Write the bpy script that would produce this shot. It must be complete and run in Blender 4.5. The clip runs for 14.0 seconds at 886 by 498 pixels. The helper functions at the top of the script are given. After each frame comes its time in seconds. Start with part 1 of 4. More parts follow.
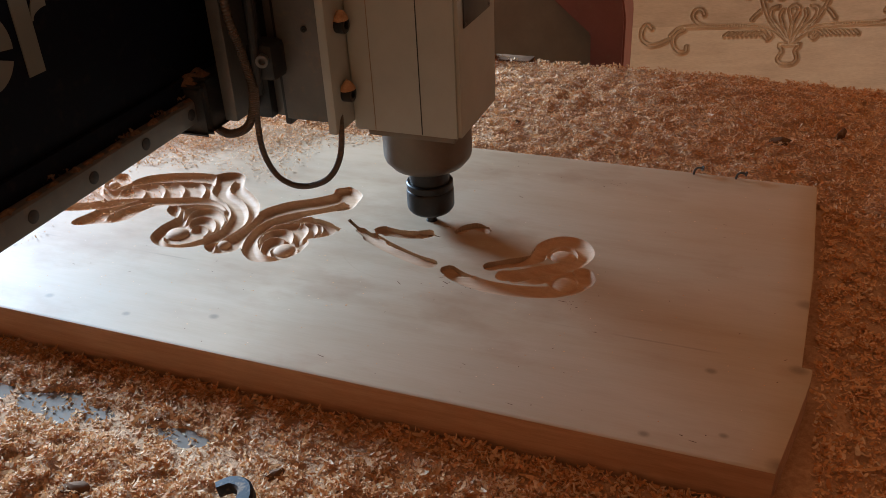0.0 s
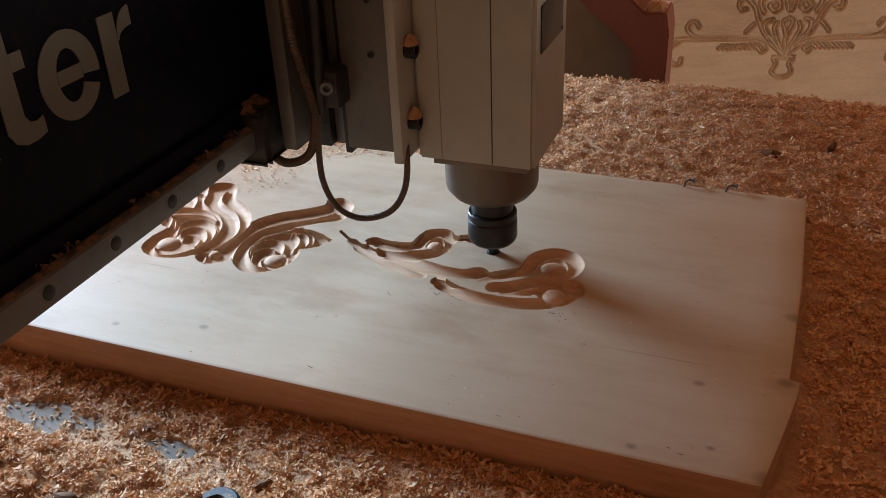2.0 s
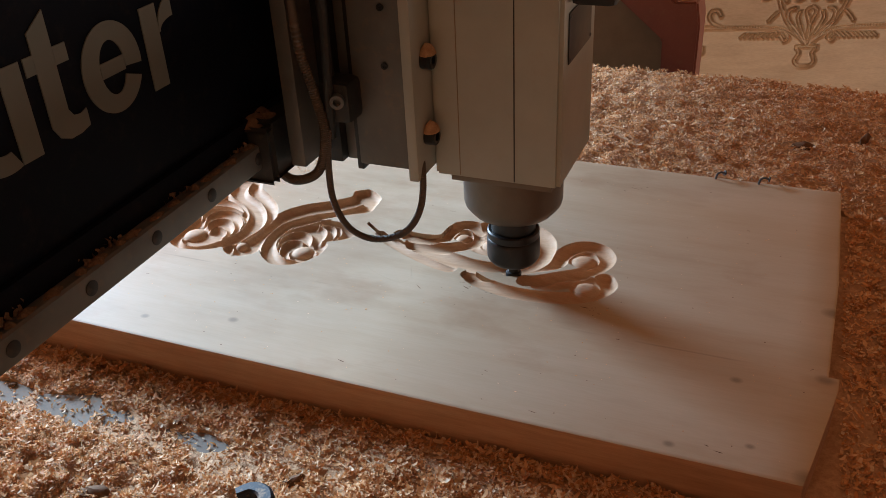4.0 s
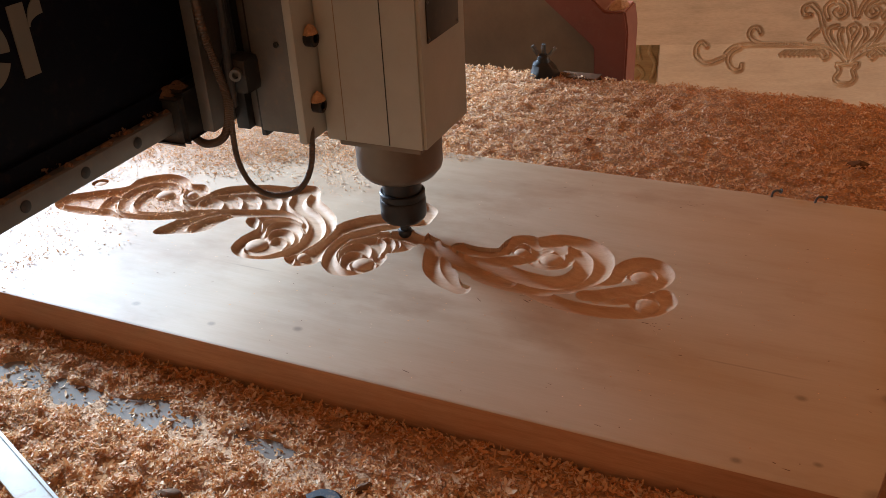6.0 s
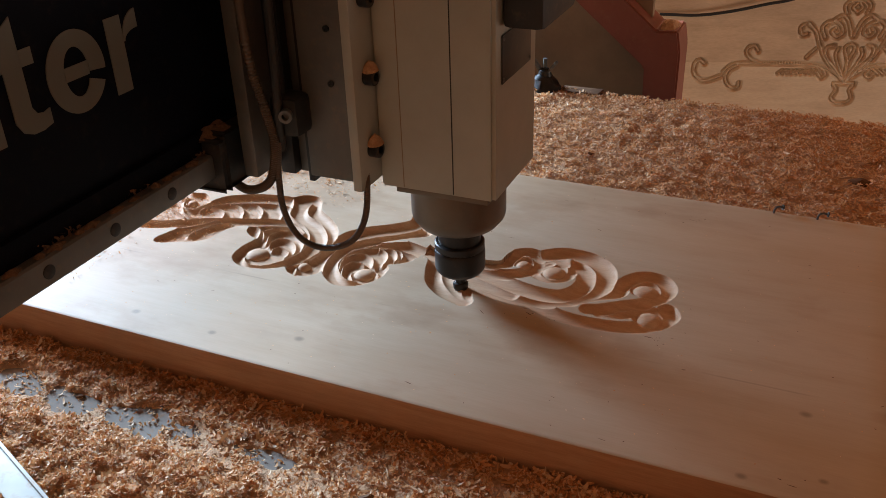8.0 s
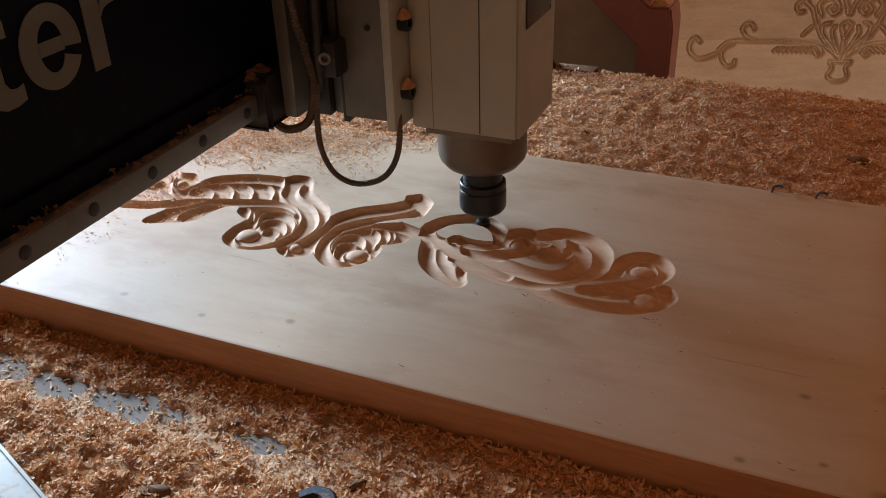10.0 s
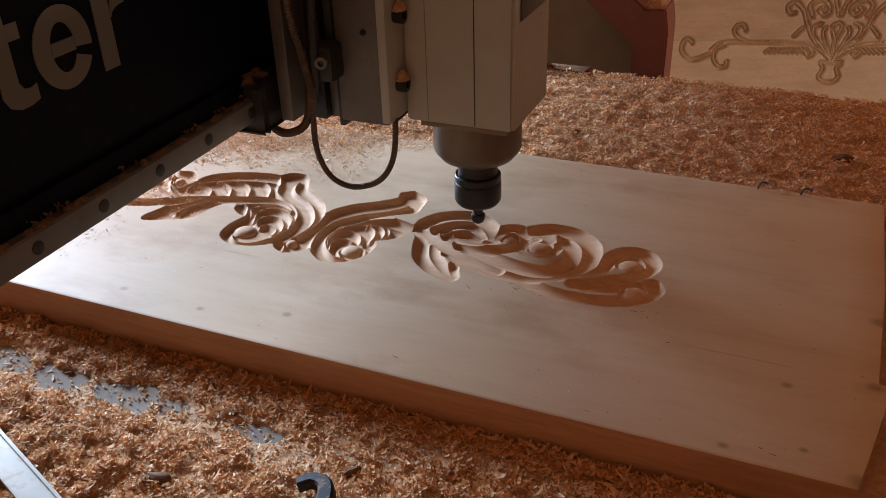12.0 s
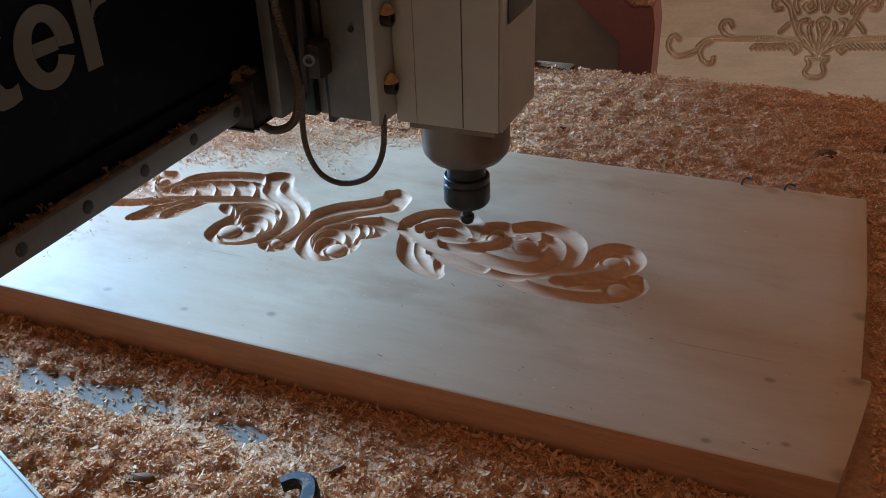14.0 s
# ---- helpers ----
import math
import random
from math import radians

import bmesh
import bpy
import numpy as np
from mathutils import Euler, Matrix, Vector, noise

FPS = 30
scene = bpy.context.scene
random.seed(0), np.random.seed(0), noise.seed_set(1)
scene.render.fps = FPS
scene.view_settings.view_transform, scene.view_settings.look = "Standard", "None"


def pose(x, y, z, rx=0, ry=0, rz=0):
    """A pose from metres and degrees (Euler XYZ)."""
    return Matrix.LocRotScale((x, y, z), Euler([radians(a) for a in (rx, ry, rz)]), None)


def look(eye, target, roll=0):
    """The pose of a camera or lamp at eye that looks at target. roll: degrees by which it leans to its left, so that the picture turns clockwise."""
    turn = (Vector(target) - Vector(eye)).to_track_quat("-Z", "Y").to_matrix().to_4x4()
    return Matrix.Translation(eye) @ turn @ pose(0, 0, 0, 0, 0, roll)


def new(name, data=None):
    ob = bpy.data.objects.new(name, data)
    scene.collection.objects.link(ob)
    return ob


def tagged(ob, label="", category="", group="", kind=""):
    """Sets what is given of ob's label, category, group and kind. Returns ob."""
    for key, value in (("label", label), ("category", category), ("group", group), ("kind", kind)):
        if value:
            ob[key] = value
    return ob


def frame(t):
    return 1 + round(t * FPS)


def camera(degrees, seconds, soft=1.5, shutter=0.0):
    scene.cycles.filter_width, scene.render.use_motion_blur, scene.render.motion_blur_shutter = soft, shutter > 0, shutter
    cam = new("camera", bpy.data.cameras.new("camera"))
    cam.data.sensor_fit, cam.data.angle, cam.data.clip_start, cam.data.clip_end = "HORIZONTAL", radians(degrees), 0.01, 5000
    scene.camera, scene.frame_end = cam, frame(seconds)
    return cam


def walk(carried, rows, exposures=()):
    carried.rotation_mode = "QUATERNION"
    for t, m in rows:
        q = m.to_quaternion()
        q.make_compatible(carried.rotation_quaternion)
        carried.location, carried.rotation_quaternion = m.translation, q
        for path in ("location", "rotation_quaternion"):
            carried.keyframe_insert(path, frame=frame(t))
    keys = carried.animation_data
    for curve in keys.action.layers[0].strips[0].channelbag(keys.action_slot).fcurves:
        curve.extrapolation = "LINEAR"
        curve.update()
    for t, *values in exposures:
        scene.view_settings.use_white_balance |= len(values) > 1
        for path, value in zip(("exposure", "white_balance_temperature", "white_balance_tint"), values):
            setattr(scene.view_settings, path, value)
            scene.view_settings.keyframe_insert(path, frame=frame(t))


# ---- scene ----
cam = camera(53.0, 14.0, soft=0.8)
PATH = [
    (0, (0.225, -0.783, 0.435), (-0.426, 0.807, -0.588), -3.0),
    (0.5, (0.222, -0.784, 0.435), (-0.425, 0.806, -0.592), -2.8),
    (1, (0.226, -0.791, 0.439), (-0.417, 0.805, -0.58), -2.7),
    (1.5, (0.222, -0.792, 0.437), (-0.422, 0.813, -0.568), -2.7),
    (2, (0.23, -0.782, 0.437), (-0.416, 0.822, -0.568), -2.6),
    (2.5, (0.236, -0.775, 0.435), (-0.412, 0.823, -0.578), -2.9),
    (3, (0.232, -0.777, 0.434), (-0.413, 0.815, -0.592), -3.0),
    (5.5, (0.193, -0.785, 0.442), (-0.537, 0.777, -0.572), -3.0),
    (6, (0.19, -0.798, 0.443), (-0.54, 0.774, -0.554), -3.0),
    (6.5, (0.182, -0.8, 0.441), (-0.545, 0.782, -0.542), -2.7),
    (7, (0.182, -0.808, 0.444), (-0.548, 0.78, -0.529), -2.1),
    (7.5, (0.186, -0.81, 0.445), (-0.544, 0.781, -0.522), -2.0),
    (8, (0.182, -0.8, 0.44), (-0.54, 0.792, -0.53), -2.0),
    (8.5, (0.177, -0.789, 0.435), (-0.533, 0.796, -0.558), -1.9),
    (9, (0.177, -0.787, 0.434), (-0.531, 0.787, -0.577), -2.0),
    (11.5, (0.184, -0.8, 0.436), (-0.509, 0.782, -0.572), -1.9),
    (12, (0.187, -0.805, 0.438), (-0.507, 0.777, -0.569), -1.9),
    (12.5, (0.187, -0.807, 0.438), (-0.511, 0.778, -0.563), -1.9),
    (13, (0.187, -0.801, 0.434), (-0.497, 0.787, -0.57), -1.9),
    (13.5, (0.187, -0.8, 0.435), (-0.487, 0.79, -0.574), -1.9),
    (14, (0.192, -0.803, 0.438), (-0.482, 0.785, -0.574), -2.0),
]
walk(cam, [(t, look(eye, target, roll)) for t, eye, target, roll in PATH], [
    (0.0, -0.16, 6600, 13), (3.2, -0.16, 6600, 13), (5.3, 0.14, 6900, 16), (6.5, 0.19, 6900, 17), (7.5, -0.01, 6750, 15), (9.2, -0.21, 6800, 16), (11.3, -0.26, 7100, 19), (12.4, -0.21, 7300, 23), (12.9, 0.04, 9000, 21), (13.3, -0.01, 7900, 14),
    (13.6, -0.21, 5500, 3), (14.0, -0.21, 5250, 2)])

# ---- light ----
world = bpy.data.worlds.new("world")
scene.world = world
world.use_nodes = True
wn = world.node_tree.nodes
sky = wn.new("ShaderNodeTexSky")
sky.sky_type, sky.sun_disc = "NISHITA", False
sky.sun_elevation, sky.sun_rotation = radians(40), radians(-70)
world.node_tree.links.new(sky.outputs[0], wn["Background"].inputs[0])
wn["Background"].inputs[1].default_value = 0.015


def area_lamp(name, eye, target, w, h, power, colour):
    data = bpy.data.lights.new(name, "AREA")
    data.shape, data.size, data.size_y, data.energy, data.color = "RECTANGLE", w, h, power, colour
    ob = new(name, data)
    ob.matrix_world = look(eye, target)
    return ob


area_lamp("window_daylight", (-4.86, 2.05, 2.0), (0, 2.05, 2.0), 2.0, 1.9, 1720, (0.5, 0.74, 1.0))
# Unseen low fill, added to brighten the carved panel and red flange.
area_lamp("added_low_fill", (3.88, 1.05, -0.72), (0, 1.05, -0.72), 1.3, 0.22, 42, (1.0, 0.9, 0.8))
scene.view_settings.exposure = 0.0


# ---- materials ----
def material(name, base, rough=0.5, metal=0.0, spec=0.5):
    m = bpy.data.materials.new(name)
    m.use_nodes = True
    b = m.node_tree.nodes["Principled BSDF"]
    b.inputs["Base Color"].default_value = (*base, 1)
    b.inputs["Roughness"].default_value = rough
    b.inputs["Metallic"].default_value = metal
    b.inputs["Specular IOR Level"].default_value = spec
    return m


def node(m, kind, **sockets):
    n = m.node_tree.nodes.new(kind)
    for k, v in sockets.items():
        n.inputs[k.replace("_", " ")].default_value = v
    return n


def link(m, a, b):
    m.node_tree.links.new(a, b)


def bsdf(m):
    return m.node_tree.nodes["Principled BSDF"]


def ramp(m, fac, *stops):
    r = m.node_tree.nodes.new("ShaderNodeValToRGB")
    while len(r.color_ramp.elements) < len(stops):
        r.color_ramp.elements.new(0.5)
    for e, (p, c) in zip(r.color_ramp.elements, stops):
        e.position, e.color = p, (*c, 1)
    link(m, fac, r.inputs[0])
    return r.outputs[0]


def coords(m, scale=(1, 1, 1), space="Object", turn=(0, 0, 0)):
    t = m.node_tree.nodes.new("ShaderNodeTexCoord")
    p = m.node_tree.nodes.new("ShaderNodeMapping")
    p.inputs["Scale"].default_value = scale
    p.inputs["Rotation"].default_value = turn
    link(m, t.outputs[space], p.inputs[0])
    return p.outputs[0]


def noise_tex(m, vec, scale, detail=4.0, rough=0.55):
    n = node(m, "ShaderNodeTexNoise", Scale=scale, Detail=detail, Roughness=rough)
    link(m, vec, n.inputs["Vector"])
    return n.outputs["Fac"]


def mixed(m, kind, fac, a, b):
    n = m.node_tree.nodes.new("ShaderNodeMix")
    n.data_type, n.blend_type = "RGBA", kind
    for src, dst in ((fac, n.inputs[0]), (a, n.inputs[6]), (b, n.inputs[7])):
        if isinstance(src, (int, float)):
            dst.default_value = src
        elif isinstance(src, tuple):
            dst.default_value = (*src, 1)
        else:
            link(m, src, dst)
    return n.outputs[2]


def bump(m, height, strength, distance):
    b = node(m, "ShaderNodeBump", Strength=strength, Distance=distance)
    link(m, height, b.inputs["Height"])
    link(m, b.outputs[0], bsdf(m).inputs["Normal"])


def rough_by(m, fac, lo, hi):
    r = node(m, "ShaderNodeMapRange", To_Min=lo, To_Max=hi)
    link(m, fac, r.inputs[0])
    link(m, r.outputs[0], bsdf(m).inputs["Roughness"])


def wood(name, light, mid, dark, rough, stain=0.5, axis=(3, 40, 40)):
    """Planed pale timber with grain along one axis, soft stains and a fine pore relief."""
    m = material(name, mid, rough)
    g = noise_tex(m, coords(m, axis), 4.0, 6, 0.6)
    fine = noise_tex(m, coords(m, tuple(a * 6 for a in axis)), 5.0, 3, 0.6)
    blot = noise_tex(m, coords(m, (2.2, 5.0, 5.0)), 2.0, 4, 0.55)
    col = ramp(m, g, (0.3, light), (0.55, mid), (0.8, dark))
    col = mixed(m, "MULTIPLY", 0.35, col, ramp(m, fine, (0.35, (0.72, 0.66, 0.6)), (0.6, (1, 1, 1))))
    col = mixed(m, "MULTIPLY", stain, col, ramp(m, blot, (0.3, (0.5, 0.42, 0.38)), (0.55, (1, 1, 1))))
    link(m, col, bsdf(m).inputs["Base Color"])
    rough_by(m, g, rough - 0.07, rough + 0.1)
    bump(m, fine, 0.12, 0.0006)
    return m


def planed(name, rough):
    """Smooth pale board: faint long grain, cloudy brown and grey patches, a low sheen."""
    m = material(name, (0.6, 0.45, 0.33), rough)
    g = noise_tex(m, coords(m, (1.6, 9, 9)), 3.0, 6, 0.65)
    fine = noise_tex(m, coords(m, (14, 260, 260)), 3.0, 3, 0.6)
    cloud = noise_tex(m, coords(m, (2.0, 4.5, 4.5)), 2.3, 5, 0.6)
    warm = noise_tex(m, coords(m, (1.5, 3.0, 3.0), turn=(0, 0, 0.6)), 1.7, 4, 0.5)
    col = ramp(m, g, (0.3, (0.55, 0.42, 0.3)), (0.6, (0.5, 0.37, 0.25)), (0.8, (0.45, 0.31, 0.2)))
    col = mixed(m, "MULTIPLY", 0.08, col, ramp(m, fine, (0.35, (0.6, 0.55, 0.5)), (0.6, (1, 1, 1))))
    col = mixed(m, "MULTIPLY", 0.4, col, ramp(m, cloud, (0.3, (0.62, 0.5, 0.42)), (0.48, (1, 1, 1))))
    col = mixed(m, "MULTIPLY", 0.6, col, ramp(m, warm, (0.35, (1, 0.9, 0.8)), (0.6, (1, 1, 1))))
    smudge = noise_tex(m, coords(m, (3.4, 6.0, 4.0), turn=(0, 0, -0.35)), 1.9, 6, 0.58)
    col = mixed(m, "MULTIPLY", 0.5, col, ramp(m, smudge, (0.28, (0.62, 0.43, 0.3)), (0.46, (1, 1, 1))))
    for kx, ky, r in ((-0.248, -0.321, 0.0035), (-0.175, -0.303, 0.004), (0.176, -0.334, 0.0035), (0.21, -0.255, 0.004), (-0.33, -0.318, 0.004), (0.262, -0.338, 0.009), (0.272, -0.15, 0.008), (0.268, -0.236, 0.006), (0.225, -0.32, 0.003)):
        d = node(m, "ShaderNodeVectorMath")
        d.operation = "DISTANCE"
        d.inputs[1].default_value = (kx * 0.75, ky, 0.028)
        link(m, coords(m, (0.75, 1, 1)), d.inputs[0])
        mr = node(m, "ShaderNodeMapRange", From_Min=r * 0.35, From_Max=r, To_Min=0.62, To_Max=1.0)
        link(m, d.outputs["Value"], mr.inputs[0])
        col = mixed(m, "MULTIPLY", 1.0, col, mr.outputs[0])
    # glue joint between the two boards, open over a short stretch
    axes = m.node_tree.nodes.new("ShaderNodeSeparateXYZ")
    link(m, coords(m), axes.inputs[0])
    off = node(m, "ShaderNodeMath")
    off.operation = "ADD"
    off.inputs[1].default_value = 0.2322
    link(m, axes.outputs[1], off.inputs[0])
    away = node(m, "ShaderNodeMath")
    away.operation = "ABSOLUTE"
    link(m, off.outputs[0], away.inputs[0])
    joint = node(m, "ShaderNodeMapRange", From_Min=0.0003, From_Max=0.0012, To_Min=0.8, To_Max=1.0)
    link(m, away.outputs[0], joint.inputs[0])
    gapped = ramp(m, noise_tex(m, coords(m, (9, 0.1, 0.1)), 1.0, 2), (0.5, (0, 0, 0)), (0.62, (1, 1, 1)))
    col = mixed(m, "MULTIPLY", gapped, col, joint.outputs[0])
    link(m, col, bsdf(m).inputs["Base Color"])
    rough_by(m, smudge, rough + 0.12, rough - 0.06)
    bump(m, fine, 0.06, 0.0004)
    return m


def painted(name, base, rough, worn, metal=0.0, dust=0.3):
    """Painted or bare metal with smudges and settled wood dust."""
    m = material(name, base, rough, metal)
    n = noise_tex(m, coords(m), 14.0, 5, 0.6)
    f = noise_tex(m, coords(m), 120.0, 3, 0.6)
    col = ramp(m, n, (0.35, tuple(c * worn for c in base)), (0.65, base))
    col = mixed(m, "MIX", ramp(m, f, (0.55, (0, 0, 0)), (0.8, (dust, dust, dust))), col, (0.34, 0.2, 0.1))
    link(m, col, bsdf(m).inputs["Base Color"])
    rough_by(m, n, rough + 0.12, rough - 0.08)
    bump(m, f, 0.08, 0.0004)
    return m


BOARD = planed("planed_pale_wood", 0.52)
bsdf(BOARD).inputs["Specular IOR Level"].default_value = 0.22
# Fresh milled wood, with the hollows' bounced orange light put into its colour.
FRESH_TINTED = wood("fresh_wood_hollow_tint", (0.64, 0.42, 0.27), (0.58, 0.355, 0.215), (0.49, 0.28, 0.155), 0.68, 0.2)
bsdf(FRESH_TINTED).inputs["Specular IOR Level"].default_value = 0.2
EDGE = wood("sawn_wood_edge", (0.58, 0.36, 0.22), (0.52, 0.3, 0.175), (0.43, 0.23, 0.125), 0.6, 0.5)
PANEL = wood("pale_panel_wood", (0.84, 0.66, 0.47), (0.79, 0.6, 0.41), (0.7, 0.5, 0.33), 0.5, 0.3, (2, 14, 14))
PANEL_B = wood("tan_panel_wood", (0.76, 0.57, 0.39), (0.7, 0.51, 0.34), (0.6, 0.42, 0.26), 0.5, 0.4, (2, 14, 14))
PANEL_Y = wood("yellow_panel_wood", (0.6, 0.42, 0.2), (0.52, 0.34, 0.15), (0.4, 0.24, 0.1), 0.5, 0.3, (2, 14, 14))
SCRAP = wood("brown_scrap_wood", (0.2, 0.11, 0.06), (0.15, 0.08, 0.045), (0.09, 0.045, 0.025), 0.8, 0.4, (12, 3, 12))
bsdf(SCRAP).inputs["Specular IOR Level"].default_value = 0.1
BEIGE = painted("beige_machine_paint", (0.4, 0.41, 0.36), 0.42, 0.86, 0.0, 0.12)
ALU = painted("dull_aluminium", (0.16, 0.15, 0.135), 0.5, 0.7, 0.5, 0.25)
STEEL = painted("machined_steel", (0.19, 0.145, 0.11), 0.42, 0.8, 0.9, 0.12)
DARK = painted("blackened_steel", (0.035, 0.034, 0.034), 0.38, 0.7, 0.5, 0.1)
RUBBER = painted("black_rubber", (0.02, 0.02, 0.02), 0.55, 0.8, 0.0, 0.15)
BLACK = painted("black_sign_panel", (0.004, 0.005, 0.010), 0.5, 0.8, 0.0, 0.03)
bsdf(BLACK).inputs["Specular IOR Level"].default_value = 0.07
# Off-white paint taken down to grey, for the shade on the sign panel.
GREYED_WHITE = painted("greyed_white_lettering", (0.15, 0.155, 0.13), 0.7, 0.9, 0.0, 0.05)
RED = painted("red_oxide_paint", (0.3, 0.085, 0.05), 0.5, 0.8, 0.0, 0.25)
ZINC = painted("zinc_plated_steel", (0.17, 0.18, 0.18), 0.6, 0.6, 0.55, 0.3)
BLUE = painted("blue_grey_cast_metal", (0.022, 0.027, 0.036), 0.6, 0.7, 0.3, 0.8)
BED = painted("grey_laminate", (0.27, 0.235, 0.2), 0.8, 0.8, 0.0, 0.9)
bsdf(BED).inputs["Specular IOR Level"].default_value = 0.15
# Saturated orange so that the unseen walls and ceiling bounce warm fill light.
BOUNCE_PLASTER = painted("dusty_bounce_plaster", (0.4, 0.155, 0.052), 0.85, 0.85, 0.0, 0.1)
# Dark brown only to cut light bounced from the unseen east wall.
DIM_WALL = painted("dark_low_bounce_wall", (0.12, 0.05, 0.02), 0.85, 0.8, 0.0, 0.1)
# Browner than grey concrete, so the unseen floor bounces warm light too.
BOUNCE_CONCRETE = painted("dusty_bounce_concrete", (0.2, 0.115, 0.06), 0.85, 0.8, 0.0, 0.4)


def shaving_material(name, lift):
    m = material(name, (0.5, 0.28, 0.13), 0.62)
    g = m.node_tree.nodes.new("ShaderNodeNewGeometry")
    col = ramp(m, g.outputs["Random Per Island"], (0.0, (0.6 * lift, 0.265 * lift, 0.1 * lift)), (0.5, (0.84 * lift, 0.48 * lift, 0.225 * lift)),
               (0.85, (0.88 * lift, 0.61 * lift, 0.37 * lift)), (1.0, (0.88 * lift, 0.7 * lift, 0.5 * lift)))
    n = noise_tex(m, coords(m), 60.0, 2)
    col = mixed(m, "MULTIPLY", 0.4, col, ramp(m, n, (0.3, (0.6, 0.55, 0.5)), (0.7, (1, 1, 1))))
    link(m, col, bsdf(m).inputs["Base Color"])
    tr = m.node_tree.nodes.new("ShaderNodeBsdfTranslucent")
    link(m, col, tr.inputs[0])
    mx = m.node_tree.nodes.new("ShaderNodeMixShader")
    mx.inputs[0].default_value = 0.3
    link(m, bsdf(m).outputs[0], mx.inputs[1])
    link(m, tr.outputs[0], mx.inputs[2])
    link(m, mx.outputs[0], m.node_tree.nodes["Material Output"].inputs[0])
    return m


HOSE = painted("brown_grey_hose", (0.11, 0.08, 0.058), 0.5, 0.7, 0.0, 0.3)
SHAVING = shaving_material("orange_wood_shavings", 1.0)
bsdf(SHAVING).inputs["Specular IOR Level"].default_value = 0.2
CAKED = material("caked_brown_dust", (0.2, 0.1, 0.045), 0.9)
_c = noise_tex(CAKED, coords(CAKED), 300.0, 5, 0.7)
link(CAKED, ramp(CAKED, _c, (0.3, (0.09, 0.048, 0.026)), (0.7, (0.24, 0.14, 0.078))), bsdf(CAKED).inputs["Base Color"])
bump(CAKED, _c, 0.9, 0.003)
DUST = material("packed_wood_dust", (0.42, 0.21, 0.1), 0.9)
_n = noise_tex(DUST, coords(DUST), 220.0, 6, 0.7)
link(DUST, ramp(DUST, _n, (0.3, (0.42, 0.215, 0.105)), (0.7, (0.66, 0.41, 0.235))), bsdf(DUST).inputs["Base Color"])
bump(DUST, _n, 0.9, 0.004)


# ---- mesh helpers ----
def part(name, bm, mat, parent=None, label="", smooth=True):
    """Links a bmesh as one mesh object, under a thing or part if one is given."""
    me = bpy.data.meshes.new(name)
    bm.to_mesh(me)
    bm.free()
    for mm in mat if isinstance(mat, (list, tuple)) else [mat]:
        me.materials.append(mm)
    if smooth:
        me.shade_smooth()
        me.set_sharp_from_angle(angle=radians(35))
    ob = new(name, me)
    ob.parent = parent
    return tagged(ob, label)


def grid_part(name, verts, faces, mat, parent=None, label="", index=None, smooth=True, crease=38):
    me = bpy.data.meshes.new(name)
    me.from_pydata(verts, [], faces)
    for mm in mat if isinstance(mat, (list, tuple)) else [mat]:
        me.materials.append(mm)
    if index is not None:
        me.polygons.foreach_set("material_index", index)
    if smooth:
        me.shade_smooth()
        me.set_sharp_from_angle(angle=radians(crease))
    ob = new(name, me)
    ob.parent = parent
    return tagged(ob, label)


def box(x0, x1, y0, y1, z0, z1, bevel=0.0, bm=None, m=None):
    bm = bm or bmesh.new()
    r = bmesh.ops.create_cube(bm, size=1.0)
    vs = r["verts"]
    for v in vs:
        v.co = Vector(((x0 + x1) / 2 + v.co.x * (x1 - x0), (y0 + y1) / 2 + v.co.y * (y1 - y0), (z0 + z1) / 2 + v.co.z * (z1 - z0)))
    if m is not None:
        bmesh.ops.transform(bm, matrix=m, verts=vs)
    if bevel:
        es = list({e for v in vs for e in v.link_edges})
        bmesh.ops.bevel(bm, geom=es, offset=bevel, segments=2, affect="EDGES", profile=0.6)
    return bm


def lathe(profile, m=None, seg=40, bm=None):
    """Turns (radius, height) pairs round the z axis."""
    bm = bm or bmesh.new()
    rings = []
    for r, z in profile:
        rings.append([bm.verts.new((r * math.cos(a), r * math.sin(a), z)) for a in (2 * math.pi * k / seg for k in range(seg))])
    for a, b in zip(rings, rings[1:]):
        for k in range(seg):
            bm.faces.new((a[k], a[(k + 1) % seg], b[(k + 1) % seg], b[k]))
    for ring, flip in ((rings[0], True), (rings[-1], False)):
        bm.faces.new(ring[::-1] if flip else ring)
    if m is not None:
        bmesh.ops.transform(bm, matrix=m, verts=[v for ring in rings for v in ring])
    bmesh.ops.recalc_face_normals(bm, faces=bm.faces[:])
    return bm


def spline(points, n):
    """A smooth curve through the points, n samples a span."""
    p = np.array(points, float)
    p = np.vstack([2 * p[0] - p[1], p, 2 * p[-1] - p[-2]])
    out = []
    for i in range(1, len(p) - 2):
        t = np.linspace(0, 1, n, endpoint=False)[:, None]
        a, b, c, d = p[i - 1], p[i], p[i + 1], p[i + 2]
        out.append(0.5 * (2 * b + (c - a) * t + (2 * a - 5 * b + 4 * c - d) * t ** 2 + (3 * b - a - 3 * c + d) * t ** 3))
    out.append(p[-2][None])
    return np.vstack(out)


def tube(points, radius, n=10, seg=10, ribs=0.0, bm=None):
    """A round cable along a smooth curve; ribs gives it the ridges of a spiral hose."""
    bm = bm or bmesh.new()
    c = [Vector(v) for v in spline(points, n)]
    rings, up = [], Vector((0.13, 0.2, 1)).normalized()
    for i, v in enumerate(c):
        d = (c[min(i + 1, len(c) - 1)] - c[max(i - 1, 0)]).normalized()
        s = d.cross(up)
        s = s.normalized() if s.length > 1e-4 else Vector((1, 0, 0))
        u = s.cross(d)
